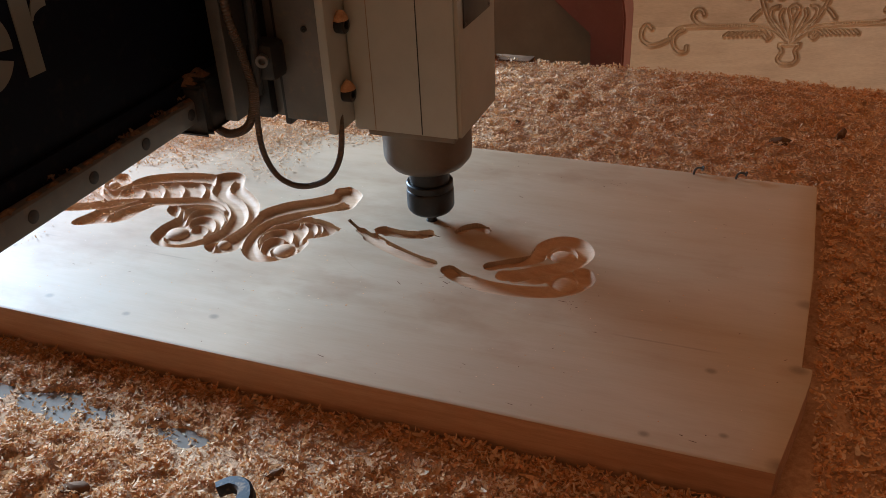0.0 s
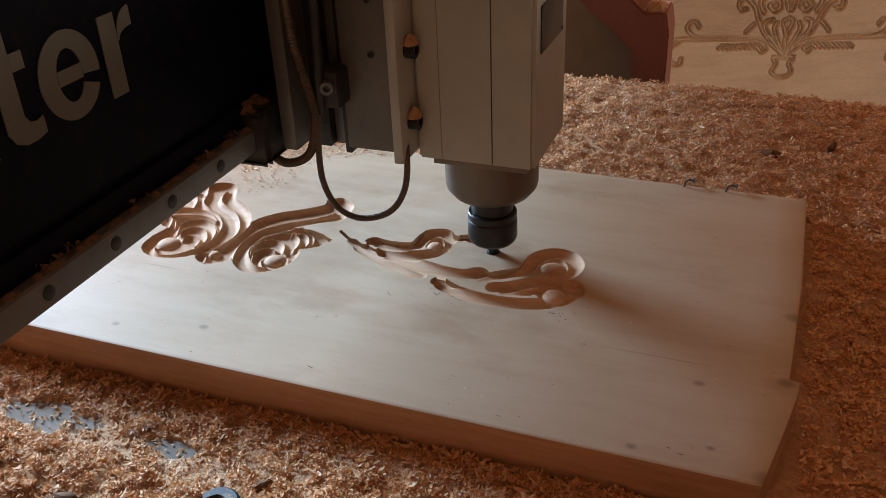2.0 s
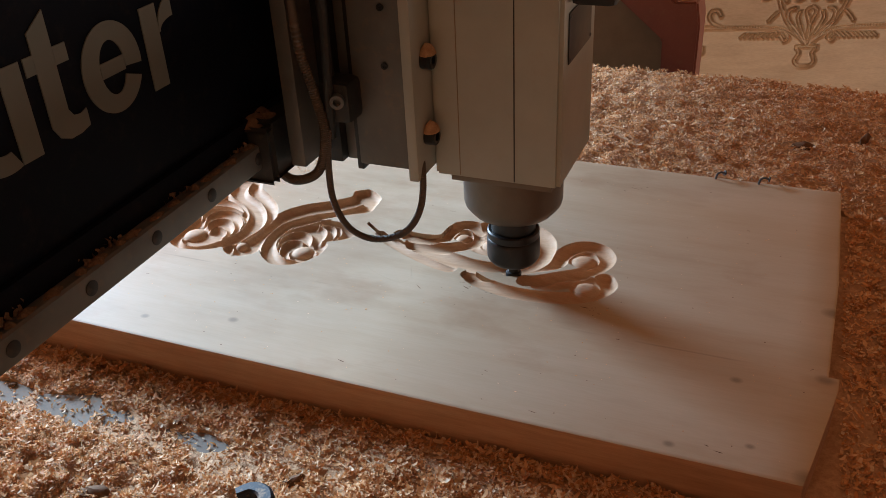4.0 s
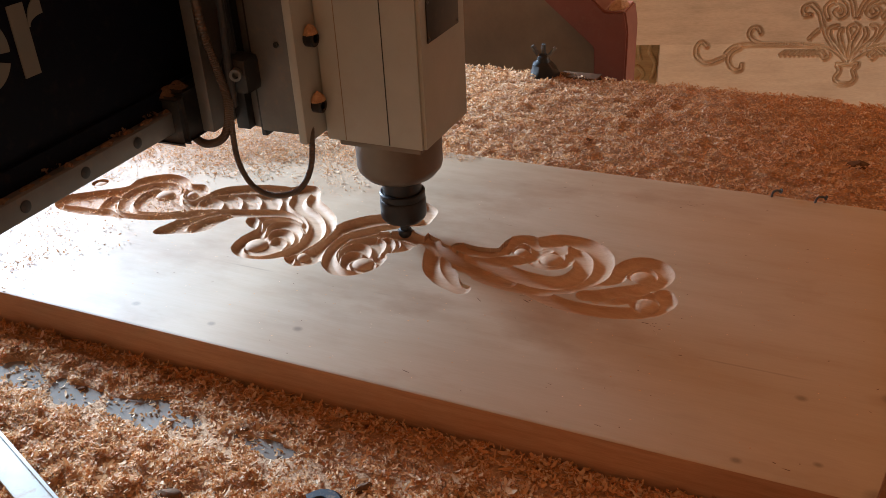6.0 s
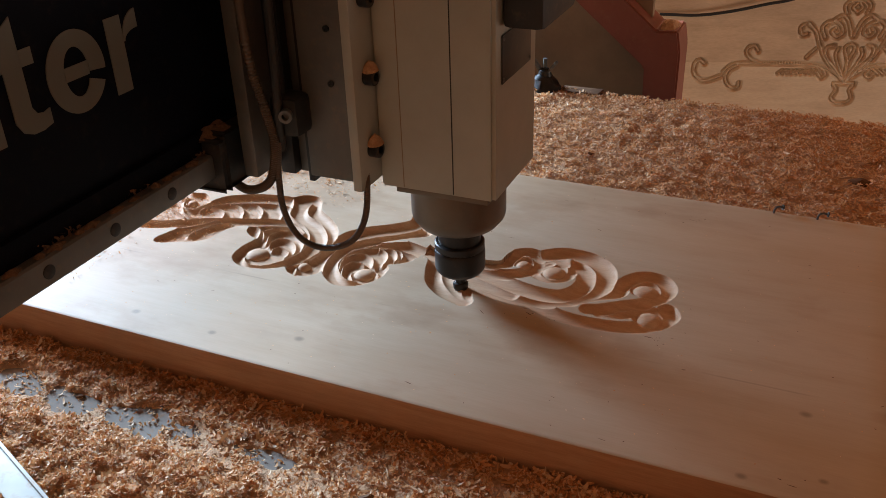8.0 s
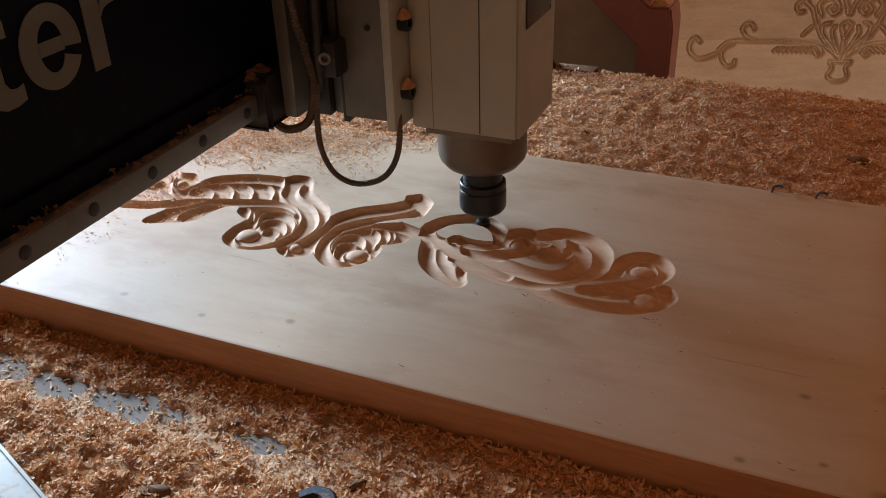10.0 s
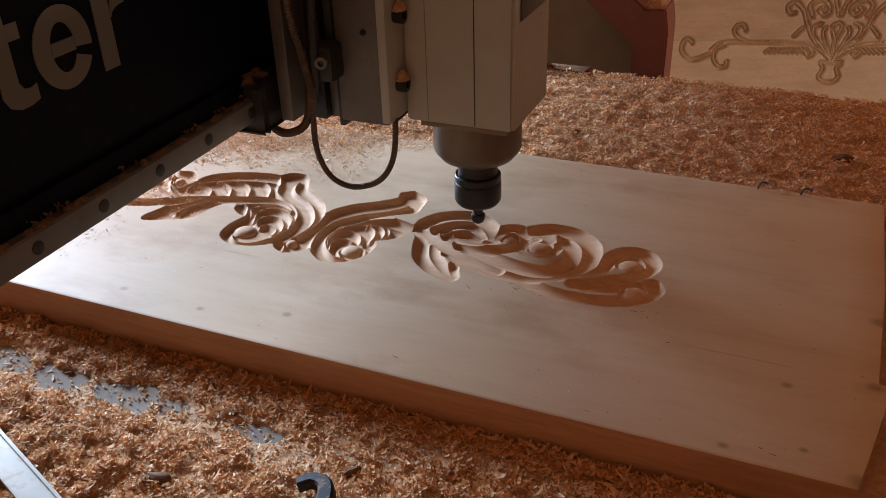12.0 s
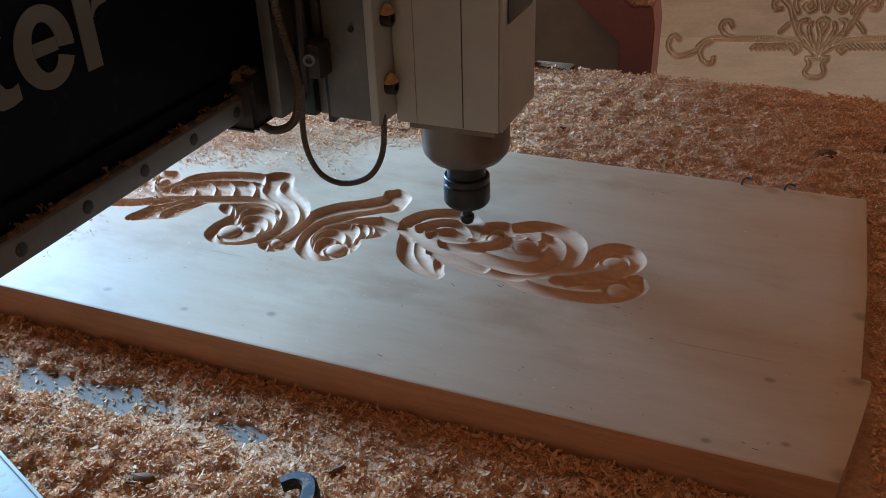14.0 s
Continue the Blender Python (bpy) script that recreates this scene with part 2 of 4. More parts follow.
        r = radius * (1 + ribs * (i % 2))
        rings.append([bm.verts.new(v + r * (math.cos(a) * s + math.sin(a) * u)) for a in (2 * math.pi * k / seg for k in range(seg))])
        up = u
    for a, b in zip(rings, rings[1:]):
        for k in range(seg):
            bm.faces.new((a[k], a[(k + 1) % seg], b[(k + 1) % seg], b[k]))
    bm.faces.new(rings[0][::-1]), bm.faces.new(rings[-1])
    bmesh.ops.recalc_face_normals(bm, faces=bm.faces[:])
    return bm


def thing(name, label, category, at=(0, 0, 0), group="", kind=""):
    e = new(name)
    e.empty_display_size = 0.05
    e.location = at
    return tagged(e, label, category, group, kind)


# ---- room, unseen: its surfaces bounce and limit the light ----
def slab(name, x0, x1, y0, y1, z0, z1, mat, label):
    return tagged(part(name, box(x0, x1, y0, y1, z0, z1), mat, smooth=False), label, name.split("_")[0], kind="structure")


FLOOR_Z = -0.86
slab("floor", -5.0, 4.0, -3.6, 4.3, FLOOR_Z - 0.1, FLOOR_Z, BOUNCE_CONCRETE, "unseen dusty concrete floor, tinted brown to bounce warm light")
slab("ceiling", -5.0, 4.0, -3.6, 4.3, 4.4, 4.5, BOUNCE_PLASTER, "unseen plastered ceiling, tinted orange to bounce warm light")


def wall_with_opening(name, along, at, lo, hi, openings, label, mat=BOUNCE_PLASTER):
    bm = bmesh.new()
    ends = [lo] + [v for a0, a1, z0, z1 in openings for v in (a0, a1)] + [hi]
    blocks = [(p, q, FLOOR_Z, 4.4) for p, q in zip(ends[::2], ends[1::2])]
    blocks += [b for a0, a1, z0, z1 in openings for b in ((a0, a1, FLOOR_Z, z0), (a0, a1, z1, 4.4))]
    for p, q, r, s in blocks:
        if q - p > 0.01 and s - r > 0.01:
            if along == "y":
                box(at, at + 0.1, p, q, r, s, bm=bm)
            else:
                box(p, q, at, at + 0.1, r, s, bm=bm)
    tagged(part(name, bm, mat, smooth=False), label, "wall", kind="structure")


wall_with_opening("wall_west", "y", -5.0, -3.6, 4.3, ((1.0, 3.1, 1.0, 3.0),), "unseen orange-tinted plaster wall with one wide bright window opening")
# Unseen wall kept dark against bounce; its low opening is added for the fill.
wall_with_opening("wall_east", "y", 3.9, -3.6, 4.3, ((0.4, 1.7, FLOOR_Z, -0.58),), "unseen dark wall limiting bounce, with a low opening added for fill", DIM_WALL)
slab("wall_north", -4.9, 3.9, 4.2, 4.3, FLOOR_Z, 4.4, BOUNCE_PLASTER, "unseen dusty plaster wall behind leaning panels, tinted for warm bounce")
slab("wall_south", -4.9, 3.9, -3.6, -3.5, FLOOR_Z, 4.4, BOUNCE_PLASTER, "unseen dusty plaster wall, tinted for warm bounce")

# ---- machine bed ----
BED_Z = -0.009
BED_N, BED_S, BED_W, BED_E = 0.405, -0.85, -1.0, 1.1
bed = thing("machine_bed", "grey laminate router bed strewn with orange wood shavings", "machine bed", (0, 0, BED_Z))
part("bed_top", box(BED_W, BED_E, BED_S, BED_N, -0.03, 0, 0.002), BED, bed, "scratched grey laminate top")
part("bed_frame", box(BED_W + 0.02, BED_E - 0.02, BED_S + 0.02, BED_N - 0.02, -0.14, -0.031, 0.004), DARK, bed, "dark steel frame")
for lx in (BED_W + 0.1, BED_E - 0.1):
    for ly in (BED_S + 0.1, BED_N - 0.1):
        part("leg", box(lx - 0.05, lx + 0.05, ly - 0.05, ly + 0.05, FLOOR_Z - BED_Z, -0.141, 0.004), DARK, bed)

# ---- carved board ----
TOP = 0.028
STROKES, BOSSES = [], []


OUTLINES, CRESTS = [], []


def tool_pass(radius, t0, t1, *points):
    """Where the bit runs, in millimetres; from t0 to t1 seconds, or before the start where t0 is negative."""
    STROKES.append((radius / 1000, t0, t1, spline(np.array(points) / 1000, 14)))


def outline(*points):
    """Closed edge of a carved figure."""
    p = np.array(points + points[:1]) / 1000
    OUTLINES.append(spline(p, 5)[:-1])


def crest(*points):
    """Sharp ridge left between two hollows."""
    CRESTS.append(spline(np.array(points) / 1000, 12))


def boss(x, y, radius, t):
    """A small dome left standing inside a scroll, cut round at t seconds."""
    BOSSES.append((x / 1000, y / 1000, radius / 1000, t))


tool_pass(8.5, -1, -1, (-153, -79), (-170, -77), (-176, -95), (-205, -116), (-231, -139), (-236, -169), (-236, -195))
tool_pass(9.2, -1, -1, (-147, -94), (-176, -115), (-202, -135), (-215, -160), (-210, -183), (-192, -203), (-170, -204), (-161, -181))
tool_pass(7.3, -1, -1, (-209, -177), (-204, -154), (-187, -142), (-169, -153))
tool_pass(6.7, -1, -1, (-199, -188), (-199, -166), (-188, -160), (-173, -171))
tool_pass(5.5, -1, -1, (-187, -197), (-189, -180), (-182, -176), (-175, -180))
tool_pass(6.1, -1, -1, (-183, -137), (-170, -142), (-159, -152))
tool_pass(6.1, -1, -1, (-168, -139), (-157, -142), (-145, -147))
tool_pass(7.3, 6.1, 5.5, (-188, -119), (-162, -122), (-136, -132), (-115, -148))
tool_pass(9.2, -1, -1, (-318, -78), (-297, -105), (-268, -129), (-252, -161), (-256, -188), (-275, -207), (-302, -204), (-316, -190), (-314, -173))
tool_pass(8.5, -1, -1, (-293, -75), (-272, -109), (-247, -131), (-234, -159), (-234, -183), (-239, -200))
tool_pass(6.7, -1, -1, (-323, -156), (-311, -141), (-281, -139), (-259, -154))
tool_pass(6.7, -1, -1, (-302, -166), (-293, -150), (-272, -151), (-254, -166))
tool_pass(6.7, -1, -1, (-287, -178), (-282, -164), (-267, -166), (-252, -180))
tool_pass(6.1, -1, -1, (-275, -188), (-273, -178), (-262, -181))
tool_pass(6.1, -1, -1, (-253, -201), (-241, -210), (-227, -207), (-223, -195))
tool_pass(8.5, -1, -1, (-275, -126), (-323, -124), (-366, -143), (-400, -165), (-442, -185), (-491, -195), (-536, -189), (-564, -175))
tool_pass(7.9, -1, -1, (-402, -201), (-380, -187), (-366, -168), (-354, -151), (-338, -143))
tool_pass(6.1, -1, -1, (-398, -194), (-388, -176), (-376, -158))
tool_pass(7.3, -1, -1, (-420, -118), (-398, -99), (-365, -82), (-323, -74), (-301, -69))
tool_pass(8.8, -1, -1, (-394, -112), (-377, -123), (-370, -135))
tool_pass(8.8, -1, -1, (-372, -102), (-352, -115), (-345, -126))
tool_pass(8.8, -1, -1, (-350, -91), (-330, -105), (-321, -118))
tool_pass(8.8, -1, -1, (-326, -86), (-310, -101), (-299, -113))
tool_pass(8.8, -1, -1, (-411, -129), (-395, -135), (-389, -147))
tool_pass(8.5, -1, -1, (-429, -109), (-471, -102), (-489, -127), (-486, -155), (-458, -173), (-424, -170))
tool_pass(6.7, -1, -1, (-434, -120), (-460, -117), (-472, -133), (-464, -153), (-442, -160), (-418, -151))
tool_pass(7.9, -1, -1, (-509, -138), (-529, -149), (-559, -168), (-555, -184), (-514, -195), (-470, -183))
tool_pass(7.3, -1, -1, (-520, -111), (-549, -116), (-549, -138), (-514, -159), (-479, -172))
tool_pass(6.1, -1, -1, (-533, -185), (-522, -167), (-492, -171))
# the figure being milled now: finished channels first, then those cut during the shot
tool_pass(8.0, -1, -1, (-101, -134), (-85, -136), (-68, -134), (-58, -128))
tool_pass(6.8, -1, -1, (-29, -116), (-26, -108), (-18, -103), (-8, -109))
tool_pass(3.0, -1, -1, (-140, -125), (-130, -133), (-120, -140))
tool_pass(5.7, -1, -1, (-120, -140), (-111, -146), (-102, -151))
tool_pass(8.4, -1, -1, (-106, -149), (-81, -162), (-54, -173), (-37, -177))
tool_pass(8.4, -1, -1, (-17, -182), (-2, -190), (18, -196), (41, -197), (63, -194), (81, -187), (93, -176), (98, -164), (94, -155))
tool_pass(7.8, -1, -1, (16, -166), (32, -155), (49, -143), (51, -127), (57, -113), (68, -106), (81, -109), (89, -123), (85, -139), (74, -151), (58, -162), (42, -173), (32, -177))
tool_pass(5.2, -1, -1, (43, -181), (58, -178), (70, -170))
tool_pass(7.8, 0, 0.5, (-59, -124), (-58, -112), (-52, -104), (-42, -101), (-32, -107))
tool_pass(8.2, 0.55, 1.1, (-30, -114), (-30, -126), (-38, -138), (-51, -146), (-67, -149), (-84, -148))
tool_pass(9.6, 1.2, 2.5, (-76, -150), (-58, -156), (-38, -163), (-16, -167), (3, -165), (15, -153), (19, -136), (14, -119), (4, -107))
tool_pass(7.1, 2.5, 3.1, (4, -108), (1, -122), (-2, -135), (-14, -141), (-28, -135), (-30, -121), (-22, -110))
tool_pass(9.8, 3.2, 4.0, (-28, -100), (-13, -91), (12, -93), (30, -110), (34, -135), (28, -154), (14, -167))
tool_pass(9.3, 4.0, 4.6, (14, -170), (-8, -179), (-30, -183), (-60, -177), (-88, -163))
tool_pass(8.4, 5.6, 4.6, (-165, -119), (-140, -128), (-115, -143), (-87, -159), (-61, -173))
tool_pass(8.7, 4.8, 5.35, (-141, -130), (-124, -140), (-117, -160), (-108, -180), (-92, -194), (-72, -202))
tool_pass(6.6, 5.2, 5.5, (-108, -152), (-100, -170), (-84, -190), (-71, -202))
tool_pass(5.7, 7.9, 7.6, (-76, -174), (-75, -187), (-70, -201))
tool_pass(9.3, 9.1, 10.0, (-131, -121), (-122, -105), (-103, -94), (-84, -95), (-69, -107), (-62, -121))
tool_pass(7.9, 10.0, 10.6, (-115, -129), (-101, -115), (-84, -112), (-70, -122))
tool_pass(7.2, 10.6, 11.2, (-101, -137), (-87, -128), (-72, -131))
boss(-14, -124, 10.5, 2.75)
boss(-44, -121, 7.5, 0.4)
boss(70, -128, 10.8, -1)
boss(82, -170, 10.8, -1)
boss(-176, -187, 10, -1)
boss(-292, -189, 11, -1)
boss(-236, -195, 6, -1)
boss(-451, -128, 10, -1)
boss(-538, -132, 9, -1)
boss(-422, -119, 6, -1)
outline((-505, -201), (-482, -196), (-457, -193), (-436, -190), (-414, -184), (-397, -176), (-400, -189), (-404, -200), (-402, -207), (-394, -209), (-379, -202), (-364, -196), (-352, -185), (-349, -169), (-343, -155), (-330, -148), (-325, -158), (-314, -166), (-307, -169), (-311, -186), (-310, -203), (-303, -213), (-291, -219), (-279, -219), (-266, -216), (-255, -210), (-250, -206), (-244, -212), (-234, -216), (-222, -213), (-214, -202), (-218, -178), (-232, -138), (-244, -118), (-261, -103), (-278, -90), (-288, -72), (-299, -64), (-313, -66), (-322, -74), (-329, -74), (-344, -76), (-360, -80), (-377, -87), (-392, -96), (-399, -106), (-402, -113), (-411, -104), (-420, -99), (-429, -101), (-436, -101), (-446, -93), (-460, -88), (-474, -88), (-487, -94), (-497, -103), (-502, -114), (-502, -131), (-530, -152), (-554, -174), (-541, -196))
outline((-257, -183), (-251, -147), (-239, -143), (-233, -136), (-228, -124), (-215, -109), (-196, -96), (-183, -85), (-179, -79), (-181, -70), (-175, -65), (-167, -62), (-150, -74), (-147, -91), (-148, -105), (-162, -114), (-174, -123), (-186, -134), (-162, -123), (-144, -127), (-126, -134), (-100, -149), (-101, -182), (-102, -192), (-117, -173), (-126, -158), (-136, -150), (-142, -146), (-143, -155), (-151, -163), (-160, -168), (-160, -171), (-157, -175), (-156, -185), (-158, -195), (-164, -206), (-173, -214), (-184, -218), (-194, -217), (-206, -209), (-217, -198), (-222, -210), (-230, -214), (-234, -216))
outline((-163, -121), (-148, -125), (-130, -131), (-114, -138), (-119, -129), (-122, -117), (-119, -102), (-108, -93), (-94, -91), (-81, -95), (-72, -104), (-64, -118), (-61, -129), (-59, -122), (-61, -112), (-59, -104), (-52, -99), (-42, -97), (-34, -101), (-27, -93), (-17, -88), (-3, -87), (10, -91), (24, -101), (33, -115), (38, -129), (40, -145), (35, -161), (44, -142), (50, -136), (48, -129), (48, -118), (52, -108), (58, -102), (68, -103), (82, -106), (91, -114), (96, -127), (94, -141), (89, -150), (94, -153), (104, -161), (106, -171), (101, -181), (87, -191), (68, -198), (47, -202), (26, -201), (9, -198), (-3, -192), (-19, -189), (-38, -187), (-60, -179), (-74, -172), (-64, -194), (-63, -205), (-68, -207), (-79, -207), (-92, -205), (-106, -199), (-116, -187), (-121, -176), (-123, -163), (-132, -153), (-148, -143))
crest((-538, -187), (-514, -184), (-499, -184), (-484, -179), (-464, -186))
crest((-499, -176), (-503, -156), (-492, -153))
crest((-438, -115), (-451, -106), (-469, -106), (-483, -114), (-491, -128), (-492, -147), (-483, -165), (-471, -178), (-448, -179), (-426, -173), (-409, -164), (-391, -150), (-360, -138), (-334, -130), (-316, -124), (-298, -123), (-282, -129), (-269, -139))
crest((-463, -122), (-468, -125), (-473, -135), (-471, -151), (-464, -164), (-450, -172), (-431, -169), (-415, -163), (-406, -154), (-416, -148), (-433, -140))
crest((-423, -134), (-414, -144), (-401, -150), (-390, -150))
crest((-435, -111), (-425, -130), (-410, -135), (-406, -123), (-402, -113))
crest((-377, -184), (-374, -169), (-365, -155), (-354, -147))
crest((-397, -176), (-380, -161), (-370, -146))
crest((-401, -133), (-396, -121), (-380, -109), (-360, -101), (-340, -95), (-318, -93), (-310, -98))
crest((-395, -122), (-383, -123), (-373, -129), (-368, -140))
crest((-380, -110), (-369, -110), (-356, -118), (-348, -133))
crest((-359, -102), (-348, -103), (-336, -112), (-329, -127))
crest((-340, -95), (-328, -95), (-315, -105), (-308, -122))
crest((-322, -74), (-312, -91), (-306, -107), (-294, -118), (-277, -127), (-262, -141), (-255, -155), (-252, -174), (-257, -190), (-265, -203), (-275, -211), (-286, -212), (-294, -207), (-298, -199), (-297, -190))
crest((-295, -80), (-293, -92), (-284, -105), (-261, -119), (-244, -137), (-235, -157), (-237, -178), (-243, -197), (-250, -206))
crest((-330, -148), (-317, -142), (-301, -136), (-285, -135), (-269, -141))
crest((-237, -207), (-240, -200), (-238, -192), (-234, -181), (-232, -165), (-231, -151), (-232, -138))
crest((-322, -145), (-315, -149), (-309, -160), (-307, -168))
crest((-302, -162), (-309, -150), (-302, -141), (-286, -140), (-269, -146), (-256, -158))
crest((-293, -171), (-299, -156), (-295, -145), (-282, -142), (-268, -148), (-257, -160), (-253, -172))
crest((-286, -179), (-290, -166), (-285, -158), (-273, -158), (-262, -167), (-257, -177), (-256, -186))
crest((-281, -180), (-277, -173), (-267, -176), (-261, -182), (-260, -192))
crest((-162, -91), (-169, -101), (-180, -111), (-197, -123), (-211, -137), (-218, -148), (-221, -165), (-219, -182), (-214, -197), (-206, -209))
crest((-186, -134), (-196, -145), (-205, -156), (-208, -167), (-207, -180), (-202, -190), (-193, -200), (-184, -205), (-175, -205))
crest((-208, -167), (-206, -154), (-195, -146), (-183, -143), (-173, -147), (-167, -157), (-166, -169))
crest((-201, -189), (-206, -176), (-203, -163), (-193, -157), (-183, -160), (-177, -167), (-172, -179))
crest((-193, -200), (-199, -185), (-196, -175), (-187, -173), (-177, -178), (-171, -182))
crest((-179, -205), (-185, -196), (-185, -187), (-179, -181), (-168, -183), (-160, -190))
crest((-182, -144), (-174, -140), (-165, -143), (-159, -153), (-158, -164))
crest((-168, -141), (-160, -142), (-155, -150), (-155, -160))
crest((-184, -140), (-173, -139), (-160, -140), (-147, -143), (-136, -150), (-126, -159))


def inside(px, py, loop):
    """Which places lie within a closed curve."""
    odd = np.zeros(px.shape, bool)
    for (x0, y0), (x1, y1) in zip(loop, np.roll(loop, -1, 0)):
        if y0 != y1:
            odd ^= ((py < y0) != (py < y1)) & (px < x0 + (py - y0) * (x1 - x0) / (y1 - y0))
    return odd


def dense(c, gap=0.0006):
    """The curve again, in even small steps."""
    d = np.concatenate([[0], np.cumsum(np.hypot(*np.diff(c, axis=0).T))])
    s = np.linspace(0, d[-1], max(2, int(d[-1] / gap)))
    return np.stack([np.interp(s, d, c[:, 0]), np.interp(s, d, c[:, 1])], 1)


def nearest(px, py, pts):
    """Distance from each place to the nearest of the points."""
    out = np.empty(len(px))
    order = np.argsort(pts[:, 0])
    pts = pts[order]
    for k in range(0, len(px), 400):
        x, y = px[k:k + 400], py[k:k + 400]
        a, b = np.searchsorted(pts[:, 0], (x.min() - 0.02, x.max() + 0.02))
        q = pts[a:max(b, a + 1)] if b > a else pts[:1]
        out[k:k + 400] = np.sqrt(((x[:, None] - q[None, :, 0]) ** 2 + (y[:, None] - q[None, :, 1]) ** 2).min(1))
    return out


HOLLOW, REACH, STEM_X = 0.0055, 0.007, -0.14


def carve(px, py, cap):
    """Depth of the carving, and the time at which each place is cut (-1: before the start)."""
    depth = np.zeros_like(px)
    when = np.full_like(px, -1.0)
    masks = [inside(px, py, o) for o in OUTLINES]
    m = np.logical_or.reduce(masks)
    x, y = px[m], py[m]
    rim = []
    for k, o in enumerate(OUTLINES):
        p = dense(np.vstack([o, o[:1]]))
        free = np.ones(len(p), bool)
        for other in OUTLINES[:k] + OUTLINES[k + 1:]:
            free &= ~inside(p[:, 0], p[:, 1], other)
        rim.append(p[free])
    rim = nearest(x, y, np.vstack(rim))
    ridge = nearest(x, y, np.vstack([dense(c) for c in CRESTS]))

    def hollow(s):
        return HOLLOW * (1 - (1 - np.clip(s / REACH, 0, 1)) ** 2.0) ** 0.62

    z = np.minimum(hollow(rim), hollow(ridge) + 0.0002)
    best = np.full(len(x), 9.0)
    t = np.full(len(x), -1.0)
    early = np.full(len(x), 99.0)
    for r, t0, t1, c in STROKES:
        near = (x > c[:, 0].min() - 3 * r) & (x < c[:, 0].max() + 3 * r) & (y > c[:, 1].min() - 3 * r) & (y < c[:, 1].max() + 3 * r)
        d2 = (x[near][:, None] - c[None, :, 0]) ** 2 + (y[near][:, None] - c[None, :, 1]) ** 2
        k = d2.argmin(1)
        u = np.sqrt(d2[np.arange(len(k)), k]) / r
        tt = t0 + (t1 - t0) * k / (len(c) - 1) if t0 >= 0 else np.full(len(k), -1.0)
        win = u < best[near]
        idx = np.nonzero(near)[0][win]
        best[idx], t[idx] = u[win], tt[win]
        when_at = np.linspace(t0, t1, len(c)) if t0 >= 0 else np.full(len(c), -1.0)
        first = np.where(d2 < (0.95 * r) ** 2, when_at[None], 99.0).min(1)
        idx = np.nonzero(near)[0]
        early[idx] = np.minimum(early[idx], first)
    t = np.where(early < 90, early, t)
    depth[m], when[m] = z, t
    # east of the stem each channel is a pass of the round-nosed bit, and ridges stay where two passes meet
    zone = px > STEM_X
    x, y = px[zone], py[zone]
    passes = []
    for r, t0, t1, c in STROKES:
        if c[:, 0].max() < STEM_X:
            continue
        near = np.nonzero((x > c[:, 0].min() - r) & (x < c[:, 0].max() + r) & (y > c[:, 1].min() - r) & (y < c[:, 1].max() + r))[0]
        c = dense(c, 0.001)
        when_at = np.linspace(t0, t1, len(c)) if t0 >= 0 else np.full(len(c), -1.0)
        deep, first = np.zeros(len(x), np.float32), np.full(len(x), 99.0, np.float32)
        for k in range(0, len(near), 4000):
            at = near[k:k + 4000]
            d2 = (x[at][:, None] - c[None, :, 0]) ** 2 + (y[at][:, None] - c[None, :, 1]) ** 2
            deep[at] = min(HOLLOW, 0.7 * r) * np.clip(1 - d2.min(1) / r ** 2, 0, 1) ** 0.6
            first[at] = np.where(d2 < r ** 2, when_at[None], 99.0).min(1)
        passes.append((deep, first))
    z = np.maximum.reduce([p for p, q in passes])
    t = np.minimum.reduce([np.where(p > np.where(q < 0, 0.12, 0.6) * z, q, 99.0) for p, q in passes])
    t = np.where((z > 0) & (t < 90), t, -1.0)
    depth[zone], when[zone] = z, t
    for bx, by, r, tb in BOSSES:
        q = np.hypot(px - bx, py - by) / r
        ring = (m | (depth > 0.0002)) & (q >= 0.9) & (q < 1.4)
        depth = np.where(ring, np.maximum(depth, 0.0042 * np.clip(1 - ((q - 1.05) / 0.35) ** 2, 0, 1)), depth)
        depth = np.where(q < 1, cap + 0.0036 * q ** 3, depth)
        when = np.where((q < 1.15) & (depth > 0.0002), tb, when)
    return depth, when


def board_end(y):
    """Where the two glued boards end, the nearer one a little longer and cut askew."""
    far = 0.270 + 0.005 * np.clip((y + 0.232) / 0.13, 0, 1)
    near = 0.277 - 0.019 * np.clip((-0.24 - y) / 0.105, 0, 1) ** 1.1
    return np.where(y > -0.232, far, near)


B_W, B_S, B_N, B_BOT = -0.8, -0.3445, 0.064, -0.009
STEP = 0.00048
FX0, FX1 = min(o[:, 0].min() for o in OUTLINES) - 0.004, max(o[:, 0].max() for o in OUTLINES) + 0.006
FY0, FY1 = min(o[:, 1].min() for o in OUTLINES) - 0.004, max(o[:, 1].max() for o in OUTLINES) + 0.004
fx = np.arange(FX0, FX1, STEP)
fy = np.arange(FY0, FY1, STEP)
xs = np.concatenate([[B_W, B_W + 0.0015], np.arange(B_W + 0.03, FX0 - 0.005, 0.03), fx, np.arange(FX1 + 0.01, 0.262, 0.02), [0.2685, 0.27]])
ys = np.concatenate([[B_S, B_S + 0.0012, B_S + 0.003], np.arange(B_S + 0.02, -0.236, 0.02), [-0.2322, -0.2318], fy, np.arange(FY1 + 0.01, B_N - 0.005, 0.015), [B_N - 0.0015, B_N]])


def wood_board():
    gx, gy = np.meshgrid(xs, ys, indexing="ij")
    depth, when = carve(gx, gy, 0.0008)
    nx, ny = gx.shape
    wx = np.where(gx > FX1, FX1 + (gx - FX1) * (board_end(gy) - FX1) / (xs[-1] - FX1), gx)
